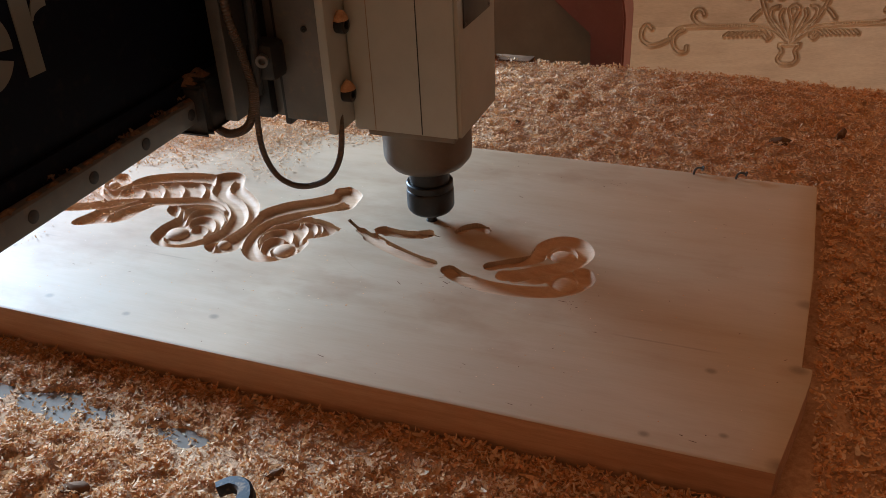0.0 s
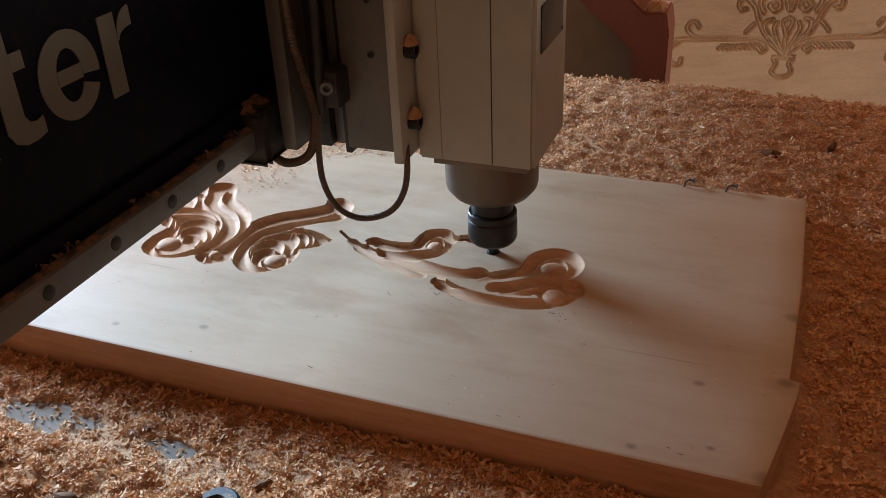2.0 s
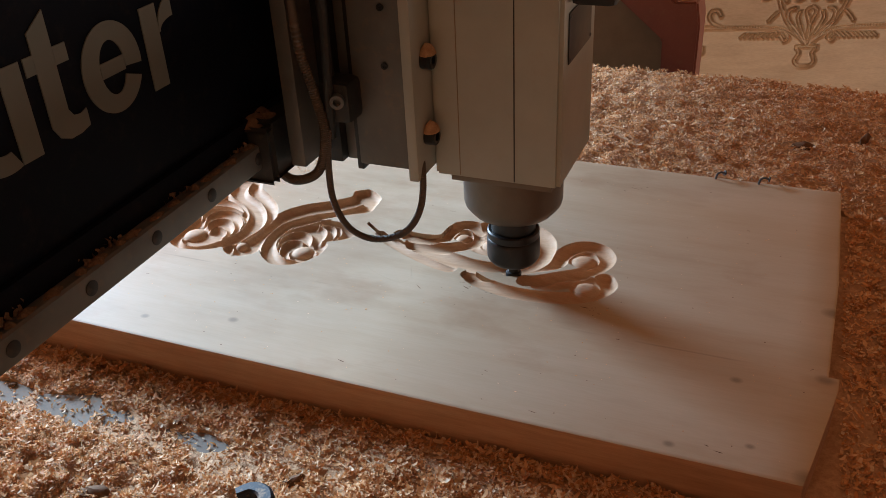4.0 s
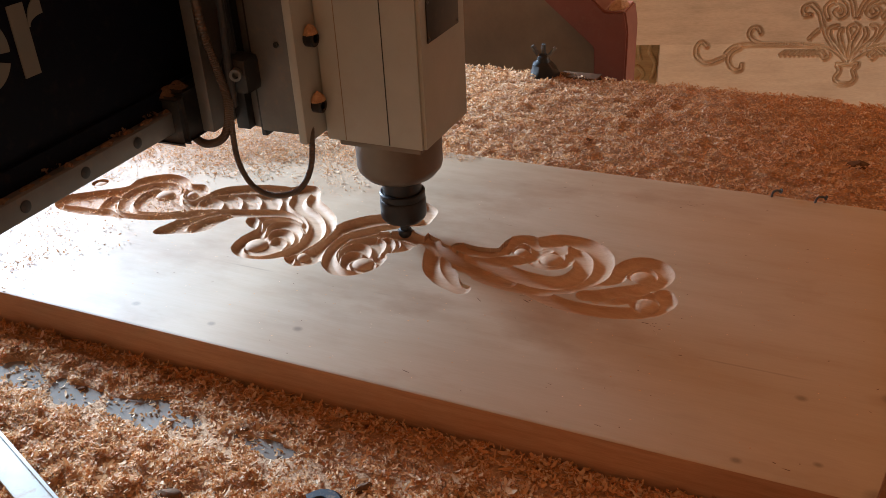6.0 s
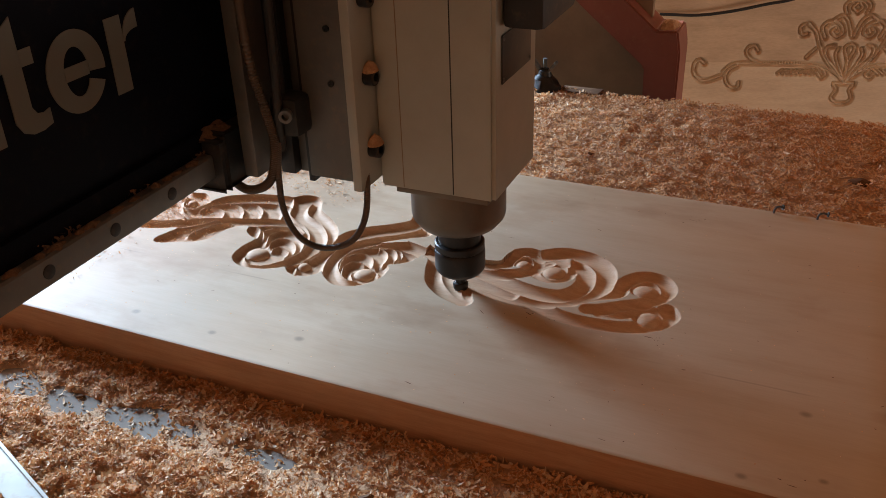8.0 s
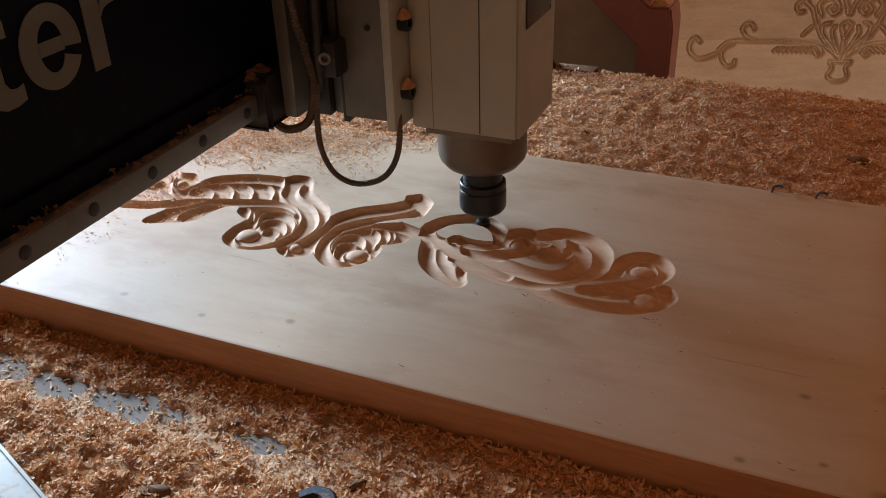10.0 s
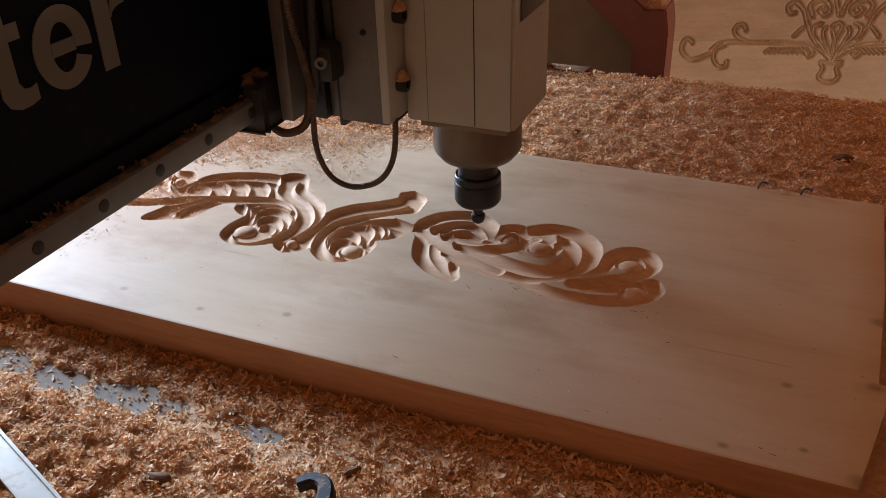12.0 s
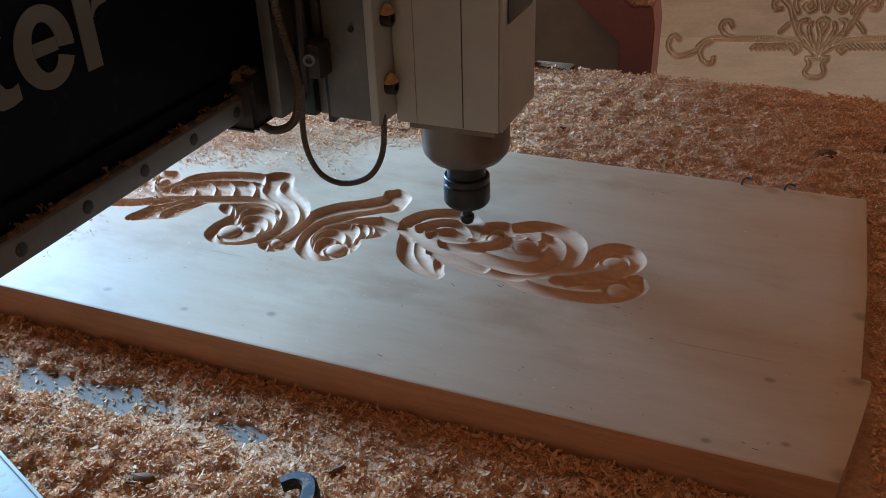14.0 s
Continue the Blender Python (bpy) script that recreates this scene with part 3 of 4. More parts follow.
    rim = np.maximum.reduce([np.clip(1 - (gy - B_S) / 0.0012, 0, 1), np.clip(1 - (B_N - gy) / 0.0015, 0, 1), (gx == xs[-1]) * 1.0])
    z = TOP - depth - 0.0005 * rim
    verts = np.stack([wx, gy, z], -1).reshape(-1, 3).tolist()
    i, j = np.meshgrid(np.arange(nx - 1), np.arange(ny - 1), indexing="ij")
    a = (i * ny + j).ravel()
    faces = np.stack([a, a + ny, a + ny + 1, a + 1], 1).tolist()
    cell = np.maximum.reduce([depth[:-1, :-1], depth[1:, :-1], depth[:-1, 1:], depth[1:, 1:]])
    index = (cell > 0.0004).ravel().astype(int).tolist()
    loop = [k * ny for k in range(nx)] + [(nx - 1) * ny + k for k in range(1, ny)] + [k * ny + ny - 1 for k in range(nx - 2, -1, -1)] + [k for k in range(ny - 2, 0, -1)]
    low = len(verts)
    verts += [[verts[k][0], verts[k][1], B_BOT] for k in loop]
    n = len(loop)
    for k in range(n):
        faces.append([loop[k], low + k, low + (k + 1) % n, loop[(k + 1) % n]])
        index.append(2)
    faces.append([low + k for k in range(n - 1, -1, -1)])
    index.append(2)
    ob = grid_part("wooden_board", verts, faces, [BOARD, FRESH_TINTED, EDGE], None, "", index, True, 55)
    tagged(ob, "pale glued wooden board with scrolls being carved into it", "wooden board")
    return depth, when, wx, gy


DEPTH, WHEN, GX, GY = wood_board()


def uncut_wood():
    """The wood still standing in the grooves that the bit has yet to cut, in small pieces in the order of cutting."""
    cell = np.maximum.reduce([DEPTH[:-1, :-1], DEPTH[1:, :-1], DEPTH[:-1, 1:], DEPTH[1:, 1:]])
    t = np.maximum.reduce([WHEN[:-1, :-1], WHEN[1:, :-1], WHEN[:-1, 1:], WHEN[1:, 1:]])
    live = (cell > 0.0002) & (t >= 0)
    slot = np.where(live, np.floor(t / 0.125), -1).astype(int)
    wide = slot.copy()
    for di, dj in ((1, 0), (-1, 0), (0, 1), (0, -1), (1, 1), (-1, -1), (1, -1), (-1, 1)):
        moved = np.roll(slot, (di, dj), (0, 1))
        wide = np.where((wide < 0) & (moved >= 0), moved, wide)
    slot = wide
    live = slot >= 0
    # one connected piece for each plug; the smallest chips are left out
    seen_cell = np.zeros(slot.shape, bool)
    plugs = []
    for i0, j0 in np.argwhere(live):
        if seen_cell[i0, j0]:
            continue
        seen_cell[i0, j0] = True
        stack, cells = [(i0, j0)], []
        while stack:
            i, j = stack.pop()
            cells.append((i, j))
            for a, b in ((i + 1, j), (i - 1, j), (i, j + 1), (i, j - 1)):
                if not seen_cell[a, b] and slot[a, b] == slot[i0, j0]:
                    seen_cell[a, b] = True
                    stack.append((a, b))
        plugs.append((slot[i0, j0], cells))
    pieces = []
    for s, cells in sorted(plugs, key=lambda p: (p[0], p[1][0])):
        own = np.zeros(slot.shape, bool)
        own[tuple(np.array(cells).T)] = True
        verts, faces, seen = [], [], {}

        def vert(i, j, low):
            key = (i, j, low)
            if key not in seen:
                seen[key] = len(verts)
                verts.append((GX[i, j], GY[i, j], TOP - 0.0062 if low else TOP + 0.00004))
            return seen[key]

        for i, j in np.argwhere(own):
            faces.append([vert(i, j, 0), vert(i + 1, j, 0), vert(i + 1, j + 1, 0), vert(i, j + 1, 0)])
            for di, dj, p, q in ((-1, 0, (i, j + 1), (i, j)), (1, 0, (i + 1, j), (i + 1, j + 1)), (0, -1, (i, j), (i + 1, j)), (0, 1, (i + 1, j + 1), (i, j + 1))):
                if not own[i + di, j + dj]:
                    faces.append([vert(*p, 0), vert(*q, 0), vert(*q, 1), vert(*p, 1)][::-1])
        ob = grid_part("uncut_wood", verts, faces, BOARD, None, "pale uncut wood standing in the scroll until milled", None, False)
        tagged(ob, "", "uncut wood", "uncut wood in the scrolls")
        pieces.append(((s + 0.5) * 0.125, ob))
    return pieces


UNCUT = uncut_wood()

# ---- router gantry: beam along y, moves along x; local x = 0 is the spindle axis ----
gantry = thing("router_gantry", "dark engraving router gantry with a lettered black panel and beige spindle", "router gantry")
RAIL_X = -0.158
TAN = painted("tan_machine_paint", (0.3, 0.2, 0.115), 0.5, 0.75, 0.0, 0.3)


def beam():
    # Beam and panel carried up unseen to 0.80, blocking light to the board's right.
    part("beam", box(RAIL_X - 0.19, RAIL_X - 0.021, -1.0, 0.60, 0.19, 0.80, 0.004), DARK, gantry, "dark steel box beam")
    part("sign_panel", box(RAIL_X - 0.020, RAIL_X - 0.012, -1.0, 0.5, 0.1925, 0.80, 0.001), BLACK, gantry, "glossy black sign panel")
    bm = bmesh.new()
    prof = [(RAIL_X - 0.0195, 0.155), (RAIL_X - 0.0195, 0.1755), (RAIL_X - 0.0015, 0.1755), (RAIL_X, 0.174), (RAIL_X, 0.1575), (RAIL_X - 0.001, 0.156)]
    a = [bm.verts.new((x, -1.0, z)) for x, z in prof]
    b = [bm.verts.new((x, 0.5, z)) for x, z in prof]
    for k in range(len(prof)):
        bm.faces.new((a[k], b[k], b[(k + 1) % len(prof)], a[(k + 1) % len(prof)]))
    bm.faces.new(a[::-1]), bm.faces.new(b)
    bmesh.ops.recalc_face_normals(bm, faces=bm.faces[:])
    part("linear_rail", bm, ALU, gantry, "dull steel guide rail with counterbored holes")
    part("rail_seat", box(RAIL_X - 0.0195, RAIL_X - 0.0085, -1.0, 0.5, 0.1757, 0.1923, 0.0005), BLACK, gantry, "black strip above the guide rail")
    # Thin black discs on the rail face stand for the shade in its holes.
    hole = lathe([(0.0048, 0.0), (0.0048, 0.0003), (0.0042, 0.0006)], pose(0, 0, 0, 0, 90, 0), 20)
    first = part("rail_hole_disc", hole, RUBBER, gantry, "black disc standing for a shaded counterbored hole")
    first.location = (RAIL_X, -0.942, 0.1655)
    for k in range(1, 21):
        o = new("rail_hole_disc", first.data)
        o.parent, o.location = gantry, (RAIL_X, -0.942 + 0.06 * k, 0.1655)


def letters():
    """Off-white bold word, greyed for shade, on the sign panel, reading along +y; millimetres across and up."""
    def ring(y, z, outer, inner, a0, a1, n=30):
        """A band between two ellipses about one centre, from angle to angle, as quads."""
        rows = []
        for k in range(n + 1):
            a = radians(a0 + (a1 - a0) * k / n)
            rows.append([(y + r * math.cos(a), z + h * math.sin(a)) for r, h in (outer, inner)])
        return [[p[0], q[0], q[1], p[1]] for p, q in zip(rows, rows[1:])]

    def rect(y0, y1, z0, z1):
        return [[(y0, z0), (y1, z0), (y1, z1), (y0, z1)]]

    shapes = (
        rect(-471.5, -457, 246, 297) + rect(-503, -489, 262, 297) + ring(-480.2, 262, (22.8, 17), (8.8, 6.5), 180, 292),
        [[(-447, 256), (-443, 249), (-436, 246), (-428, 246), (-420, 248), (-420, 258), (-425, 256.5), (-430, 257.5), (-433, 262), (-433, 317), (-447, 308)]]
        + rect(-454, -447.1, 287, 297) + rect(-432.9, -423.5, 287, 297),
        ring(-392.5, 272, (24.5, 26.6), (10.5, 16), -9, 334, 56) + rect(-402.6, -382.4, 267.8, 276.6),
        rect(-361.5, -347, 246, 297) + ring(-332, 279, (14.9, 19), (13.5, 6.5), 90, 180, 14),
    )
    for polys in shapes:
        bm = bmesh.new()
        for p in polys:
            bm.faces.new([bm.verts.new((RAIL_X - 0.0117, y / 1000, z / 1000)) for y, z in p])
        bmesh.ops.remove_doubles(bm, verts=bm.verts[:], dist=0.00002)
        bmesh.ops.recalc_face_normals(bm, faces=bm.faces[:])
        up = bmesh.ops.extrude_face_region(bm, geom=bm.faces[:])
        bmesh.ops.translate(bm, vec=(0.0008, 0, 0), verts=[v for v in up["geom"] if isinstance(v, bmesh.types.BMVert)])
        bmesh.ops.recalc_face_normals(bm, faces=bm.faces[:])
        part("letter", bm, GREYED_WHITE, gantry, "off-white letter, painted grey to stand for shade", smooth=False)


beam()
letters()


def end_column():
    bm = bmesh.new()
    inner = [(-0.28, 0.238), (0.002, 0.001), (0.010, -0.32)]
    outer = [(-0.185, 0.238), (0.018, 0.060), (0.050, 0.062), (0.056, 0.03), (0.056, -0.32)]
    loop = inner + outer[::-1]
    rings = [[bm.verts.new((x, y, z)) for x, z in loop] for y in (0.57, 0.64)]
    bm.faces.new(rings[0]), bm.faces.new(rings[1][::-1])
    n = len(loop)
    for k in range(n):
        bm.faces.new((rings[0][k], rings[1][k], rings[1][(k + 1) % n], rings[0][(k + 1) % n]))
    bmesh.ops.recalc_face_normals(bm, faces=bm.faces[:])
    bmesh.ops.bevel(bm, geom=bm.edges[:], offset=0.003, segments=2, affect="EDGES")
    part("column_flange", bm, RED, gantry, "red-oxide painted steel flange")
    part("column_plate", box(-0.42, 0.004, 0.60, 0.615, -0.32, 0.80, 0.002), TAN, gantry, "tan painted steel side plate")


end_column()

# ---- carriage that slides along the beam; local origin is the spindle axis ----
carriage = part("carriage", box(-0.147, -0.1345, -0.09, 0.1, 0.150, 0.70, 0.0015), ALU, gantry, "dull aluminium carriage plate")


def carriage_parts():
    c = carriage
    part("bearing_block", box(-0.1525, -0.176, -0.105, -0.05, 0.146, 0.19, 0.003), DARK, c, "black rail bearing block")
    part("wiper", box(-0.1525, -0.178, -0.113, -0.1055, 0.147, 0.186, 0.003), RUBBER, c, "black rubber rail wiper")
    part("back_plate", box(-0.134, -0.1205, -0.058, 0.095, 0.142, 0.70, 0.001), DARK, c, "dark steel spacer plate")
    part("slide_plate", box(-0.12, -0.1085, -0.05, 0.09, 0.142, 0.70, 0.0012), ALU, c, "grey aluminium slide plate")
    part("slide_rail", box(-0.108, -0.1025, -0.058, -0.032, 0.138, 0.70, 0.001), DARK, c, "dark vertical guide rail")
    part("slide_block", box(-0.102, -0.0565, -0.064, 0.07, 0.146, 0.70, 0.0015), ALU, c, "worn grey slide block")
    for z in (0.226, 0.268, 0.31):
        part("screw", lathe([(0.0026, 0), (0.0026, 0.0012), (0.001, 0.0012), (0.001, 0.0004)], pose(-0.075, -0.0641, z, 90, 0, 0), 14), DARK, c)
    part("cable_clip", lathe([(0.002, -0.004), (0.0052, -0.004), (0.0052, 0.003), (0.0028, 0.003), (0.0028, -0.002)], pose(-0.1035, -0.087, 0.205, 90, 0, 20), 24), ZINC, c, "zinc screw eye of a cable clip")
    part("clip_body", box(-0.121, -0.096, -0.084, -0.0585, 0.186, 0.217, 0.005), RUBBER, c, "black cable clip")
    part("spiral_hose", tube([(-0.129, -0.092, 0.34), (-0.127, -0.092, 0.252), (-0.119, -0.091, 0.21), (-0.115, -0.09, 0.18), (-0.124, -0.09, 0.149), (-0.146, -0.09, 0.138), (-0.164, -0.088, 0.146), (-0.171, -0.084, 0.156)], 0.0032, 40, 10, 0.2), HOSE, c, "black ribbed spiral hose")
    part("cable", tube([(-0.106, -0.088, 0.34), (-0.107, -0.088, 0.26), (-0.110, -0.087, 0.21), (-0.113, -0.084, 0.175)], 0.0035, 16, 10), RUBBER, c, "black cable")
    part("cable", tube([(-0.121, -0.07, 0.34), (-0.118, -0.07, 0.26), (-0.116, -0.07, 0.22), (-0.113, -0.075, 0.2)], 0.003, 16, 10), RUBBER, c, "black cable")
    part("end_cap", box(-0.064, -0.13, -0.03, 0.06, 0.138, 0.1415, 0.001), DARK, c, "black slide end cap")
    part("hanging_hose", tube([(-0.113, -0.088, 0.183), (-0.116, -0.089, 0.15), (-0.1145, -0.089, 0.122), (-0.1035, -0.088, 0.101), (-0.084, -0.085, 0.0935), (-0.061, -0.08, 0.101), (-0.0485, -0.076, 0.122), (-0.0485, -0.068, 0.15), (-0.06, -0.05, 0.168)], 0.0024, 46, 10, 0.16), HOSE, c, "brown ribbed hose hanging in a loop")


carriage_parts()

# ---- spindle head, slides up and down on the carriage ----
head = part("mounting_plate", box(-0.056, -0.048, -0.077, 0.075, 0.1435, 0.70, 0.0015), BEIGE, gantry, "beige painted mounting plate")


def spindle_parts():
    h = head
    bm = box(-0.0475, 0.050, -0.047, 0.049, 0.138, 0.70, 0.0)
    vert_edges = [e for e in bm.edges if abs(e.verts[0].co.z - e.verts[1].co.z) > 0.1]
    bmesh.ops.bevel(bm, geom=vert_edges, offset=0.003, segments=2, affect="EDGES")
    part("spindle_body", bm, BEIGE, h, "beige painted square spindle motor")
    part("seam", box(0.0155, 0.0163, -0.0474, -0.0468, 0.139, 0.46), DARK, h, "dark seam between motor covers")
    part("seam", box(-0.0270, -0.0265, -0.0474, -0.0468, 0.139, 0.46), TAN, h, "faint seam between motor covers")
    part("flange_plate", box(-0.036, 0.043, -0.043, 0.043, 0.1316, 0.1376, 0.0008), STEEL, h, "machined steel clamping plate")
    part("nose", lathe([(0.0, 0.086), (0.022, 0.086), (0.024, 0.0865), (0.034, 0.0915), (0.0392, 0.098), (0.0402, 0.102), (0.0402, 0.131), (0.0, 0.131)], None, 56), STEEL, h, "brown-tinged machined steel spindle nose")
    part("shaft", lathe([(0.0, 0.066), (0.0185, 0.066), (0.0185, 0.0855), (0.0, 0.0855)], None, 40), DARK, h, "dark steel spindle shaft")
    prof = [(0.0, 0.0415), (0.016, 0.0415), (0.0195, 0.0428), (0.0215, 0.0455), (0.0221, 0.0475), (0.0221, 0.0625), (0.0214, 0.0647), (0.0207, 0.0653), (0.0217, 0.0661), (0.0217, 0.0715), (0.0207, 0.0725), (0.0186, 0.0725)]
    part("collet_nut", lathe(prof, None, 48), DARK, h, "blackened steel collet nut")
    part("bit", lathe([(0.0, 0.0195), (0.0032, 0.0199), (0.0056, 0.0218), (0.0068, 0.025), (0.0068, 0.0285), (0.006, 0.0297), (0.0047, 0.0302), (0.0047, 0.0375), (0.0072, 0.038), (0.0072, 0.0405), (0.0062, 0.0412), (0.0, 0.0412)], None, 28), DARK, h, "dark round-nosed carving bit")
    part("name_plate", box(0.0504, 0.0510, -0.033, 0.032, 0.227, 0.263, 0.0002), DARK, h, "black blank name plate with rivets")
    for y, z in ((-0.030, 0.260), (-0.030, 0.230), (0.029, 0.260), (0.029, 0.230)):
        part("rivet", lathe([(0.0, 0), (0.0016, 0), (0.0010, 0.0008), (0.0, 0.001)], pose(0.051, y, z, 0, 90, 0), 10), ZINC, h)
    part("junction_box", box(0.0504, 0.082, -0.034, 0.05, 0.268, 0.36, 0.006), RUBBER, h, "black plastic junction box")
    for z in (0.1735, 0.2315, 0.2895, 0.3475):
        part("bolt", lathe([(0.0, 0.0), (0.0065, 0.0), (0.0068, 0.001), (0.0068, 0.0078), (0.006, 0.0085), (0.0034, 0.0085), (0.0034, 0.003), (0.0, 0.003)], pose(-0.048, -0.058, z, 0, 90, 0), 20), DARK, h, "dark socket-head bolt")
        part("dust_heap", heap_mesh(-0.044, -0.058, z + 0.0062, 0.006, 0.008, 0.006), DUST, h, "orange dust settled on a bolt")


def heap_mesh(x, y, z, rx, ry, hgt):
    bm = bmesh.new()
    n = 14
    rings = []
    for q in (1.0, 0.9, 0.72, 0.48, 0.2):
        ring = []
        for k in range(n):
            a = 2 * math.pi * k / n
            j = 1 + 0.16 * noise.noise((x * 90 + y * 50 + math.cos(a) * 1.6, z * 90 + math.sin(a) * 1.6, q * 2))
            ring.append(bm.verts.new((x + rx * q * j * math.cos(a), y + ry * q * j * math.sin(a), z - 0.002 * q ** 2 + hgt * (1 - q * q) * j)))
        rings.append(ring)
    for a, b in zip(rings, rings[1:]):
        for k in range(n):
            bm.faces.new((a[k], a[(k + 1) % n], b[(k + 1) % n], b[k]))
    bm.faces.new(rings[-1]), bm.faces.new(rings[0][::-1])
    return bm


spindle_parts()
part("ledge_dust", heap_mesh(0.032, 0.605, 0.0625, 0.016, 0.03, 0.008), DUST, gantry, "orange shavings on the flange ledge")

# ---- shavings ----
def clump(x, y):
    """Where shavings gather in tufts, 0 to 1."""
    v = noise.noise((x * 62, y * 62, 2.2)) + 0.6 * noise.noise((x * 130, y * 130, 7.4))
    return min(1.0, max(0.0, 0.5 + 0.9 * v))


def rise(x, y):
    """Height of the bed of shavings over the machine bed."""
    n1 = noise.fractal((x * 9, y * 9, 0.3), 0.9, 2.1, 4)
    n2 = clump(x, y) - 0.4
    if y > B_N - 0.01:
        base = 0.017 + 0.009 * min(1, max(0, (y - 0.06) / 0.12)) - 0.006 * min(1, max(0, (y - 0.34) / 0.06))
        base -= 0.004 * min(1, max(0, (x - 0.2) / 0.12))
        return base + 0.003 * n1 + 0.0022 * n2
    if x > 0.25:
        return 0.0075 + 0.0055 * min(1, max(0, (y + 0.1) / 0.16)) + 0.005 * min(1, max(0, (x - 0.3) / 0.2)) + 0.003 * n1 + 0.0025 * n2
    # bare swept patches and a strip of fine dust along the board's front
    mid = -0.3995 + 0.004 * noise.noise((x * 14, 0, 4.0))
    ragged = noise.noise((x * 45, y * 45, 9.5)) + 0.6 * noise.noise((x * 110, y * 110, 2.5))
    patch = 0.0
    for px, half, wide in ((-0.405, 0.034, 0.014), (-0.335, 0.03, 0.013), (-0.258, 0.042, 0.016), (-0.15, 0.03, 0.007)):
        q = math.hypot((x - px) / half, (y - mid) / wide)
        patch = max(patch, min(1.0, max(0.0, 2.2 * (1.05 + 0.55 * ragged - q))))
    dusty = max(0.0, 1 - ((y - mid + 0.008) / 0.028) ** 2) * min(1, max(0, (0.0 - x) / 0.1))
    low = min(1, max(0, (mid - 0.015 - y) / 0.04))
    base = 0.0035 + 0.0045 * low + 0.003 * min(1, max(0, (x + 0.25) / 0.3))
    return base + 0.0014 * n1 + 0.0034 * n2 * (0.3 + 0.7 * low) * (1 - 0.7 * dusty) - 0.0022 * dusty - 0.0075 * patch


def fine_dust(x, y):
    """Where the bed carries only a film of fine dust, 0 to 1."""
    return max(0.0, 1 - ((y + 0.406) / 0.03) ** 2) * min(1, max(0, (0.0 - x) / 0.1)) if y < B_S else 0.0


def shaving_layer(name, x0, x1, y0, y1, step, label):
    nx, ny = int((x1 - x0) / step) + 1, int((y1 - y0) / step) + 1
    verts = []
    for i in range(nx):
        for j in range(ny):
            x, y = x0 + (x1 - x0) * i / (nx - 1), y0 + (y1 - y0) * j / (ny - 1)
            h = rise(x, y)
            if i in (0, nx - 1) or j in (0, ny - 1):
                h = -0.012
            verts.append((x, y, BED_Z + h))
    faces = [(i * ny + j, (i + 1) * ny + j, (i + 1) * ny + j + 1, i * ny + j + 1) for i in range(nx - 1) for j in range(ny - 1)]
    ob = grid_part(name, verts, faces, DUST)
    tagged(ob, label, "wood dust", kind="stuff")


shaving_layer("wood_dust", -0.98, 1.0, B_N + 0.0005, BED_N - 0.002, 0.0045, "orange packed wood dust heaped behind the board")
shaving_layer("wood_dust", -0.98, 0.2495, -0.80, B_S - 0.0005, 0.0035, "orange packed wood dust before the board")
shaving_layer("wood_dust", 0.25, 1.0, -0.80, B_N, 0.006, "orange packed wood dust beside the board")


def curls(name, count, place, seed, label, size=1.0):
    """Many small curled shavings, each a bent strip of a few quads."""
    rng = np.random.default_rng(seed)
    verts, faces = [], []
    seg = 3
    while count > 0:
        got = place(rng)
        if got is None:
            continue
        count -= 1
        x, y, z = got
        big = size * (1.55 if rng.random() < 0.12 else 1.0)
        length = big * (0.0018 + 0.0062 * rng.random() ** 1.8)
        width = big * rng.uniform(0.0008, 0.0024)
        bend = rng.uniform(0.3, 2.6)
        rot = Euler((rng.normal(0, 0.42), rng.normal(0, 0.3), rng.uniform(0, 6.283))).to_matrix()
        twist = rng.uniform(-0.6, 0.6)
        r = length / bend
        k0 = len(verts)
        for s in range(seg + 1):
            a = bend * (s / seg - 0.5)
            taper = width * (0.25 + 0.75 * math.sin(math.pi * (0.12 + 0.76 * s / seg)))
            for side in (-1, 1):
                p = Vector((r * math.sin(a), side * taper * 0.5, r * (1 - math.cos(a)) + side * twist * taper * 0.5 * a))
                p = rot @ p
                verts.append((x + p.x, y + p.y, z + p.z + 0.0006))
        for s in range(seg):
            a = k0 + 2 * s
            faces.append((a, a + 2, a + 3, a + 1))
    ob = grid_part(name, verts, faces, SHAVING, smooth=True)
    tagged(ob, label, "wood shavings", kind="stuff")


def lay(x0, x1, y0, y1, clear=None):
    def place(rng):
        x, y = rng.uniform(x0, x1), rng.uniform(y0, y1)
        h = rise(x, y)
        if rng.random() > (0.04 if h < -0.0005 else ((0.12 if y < 0 else 0.4) + (0.88 if y < 0 else 0.6) * clump(x, y) ** 1.3) * (1 - 0.75 * fine_dust(x, y))):
            return None
        return x, y, BED_Z + max(h, 0.0) + rng.uniform(-0.0005, 0.0012 + 0.0028 * clump(x, y)) * (1 if h > 0.002 else 0.2)
    return place


curls("wood_shavings", 85000, lay(-0.7, 0.75, B_N + 0.003, BED_N - 0.004), 3, "orange curled wood shavings heaped behind the board")
curls("wood_shavings", 60000, lay(-0.6, 0.27, -0.56, B_S - 0.003), 4, "orange curled wood shavings scattered before the board")
curls("wood_shavings", 34000, lay(0.283, 0.62, -0.56, B_N), 5, "orange curled wood shavings beside the board")


def on_board(rng):
    """Shavings thrown over the far end of the board and into its finished scrolls."""
    if rng.random() < 0.3:
        i, j = rng.integers(0, DEPTH.shape[0]), rng.integers(0, DEPTH.shape[1])
        x, y = GX[i, j], GY[i, j]
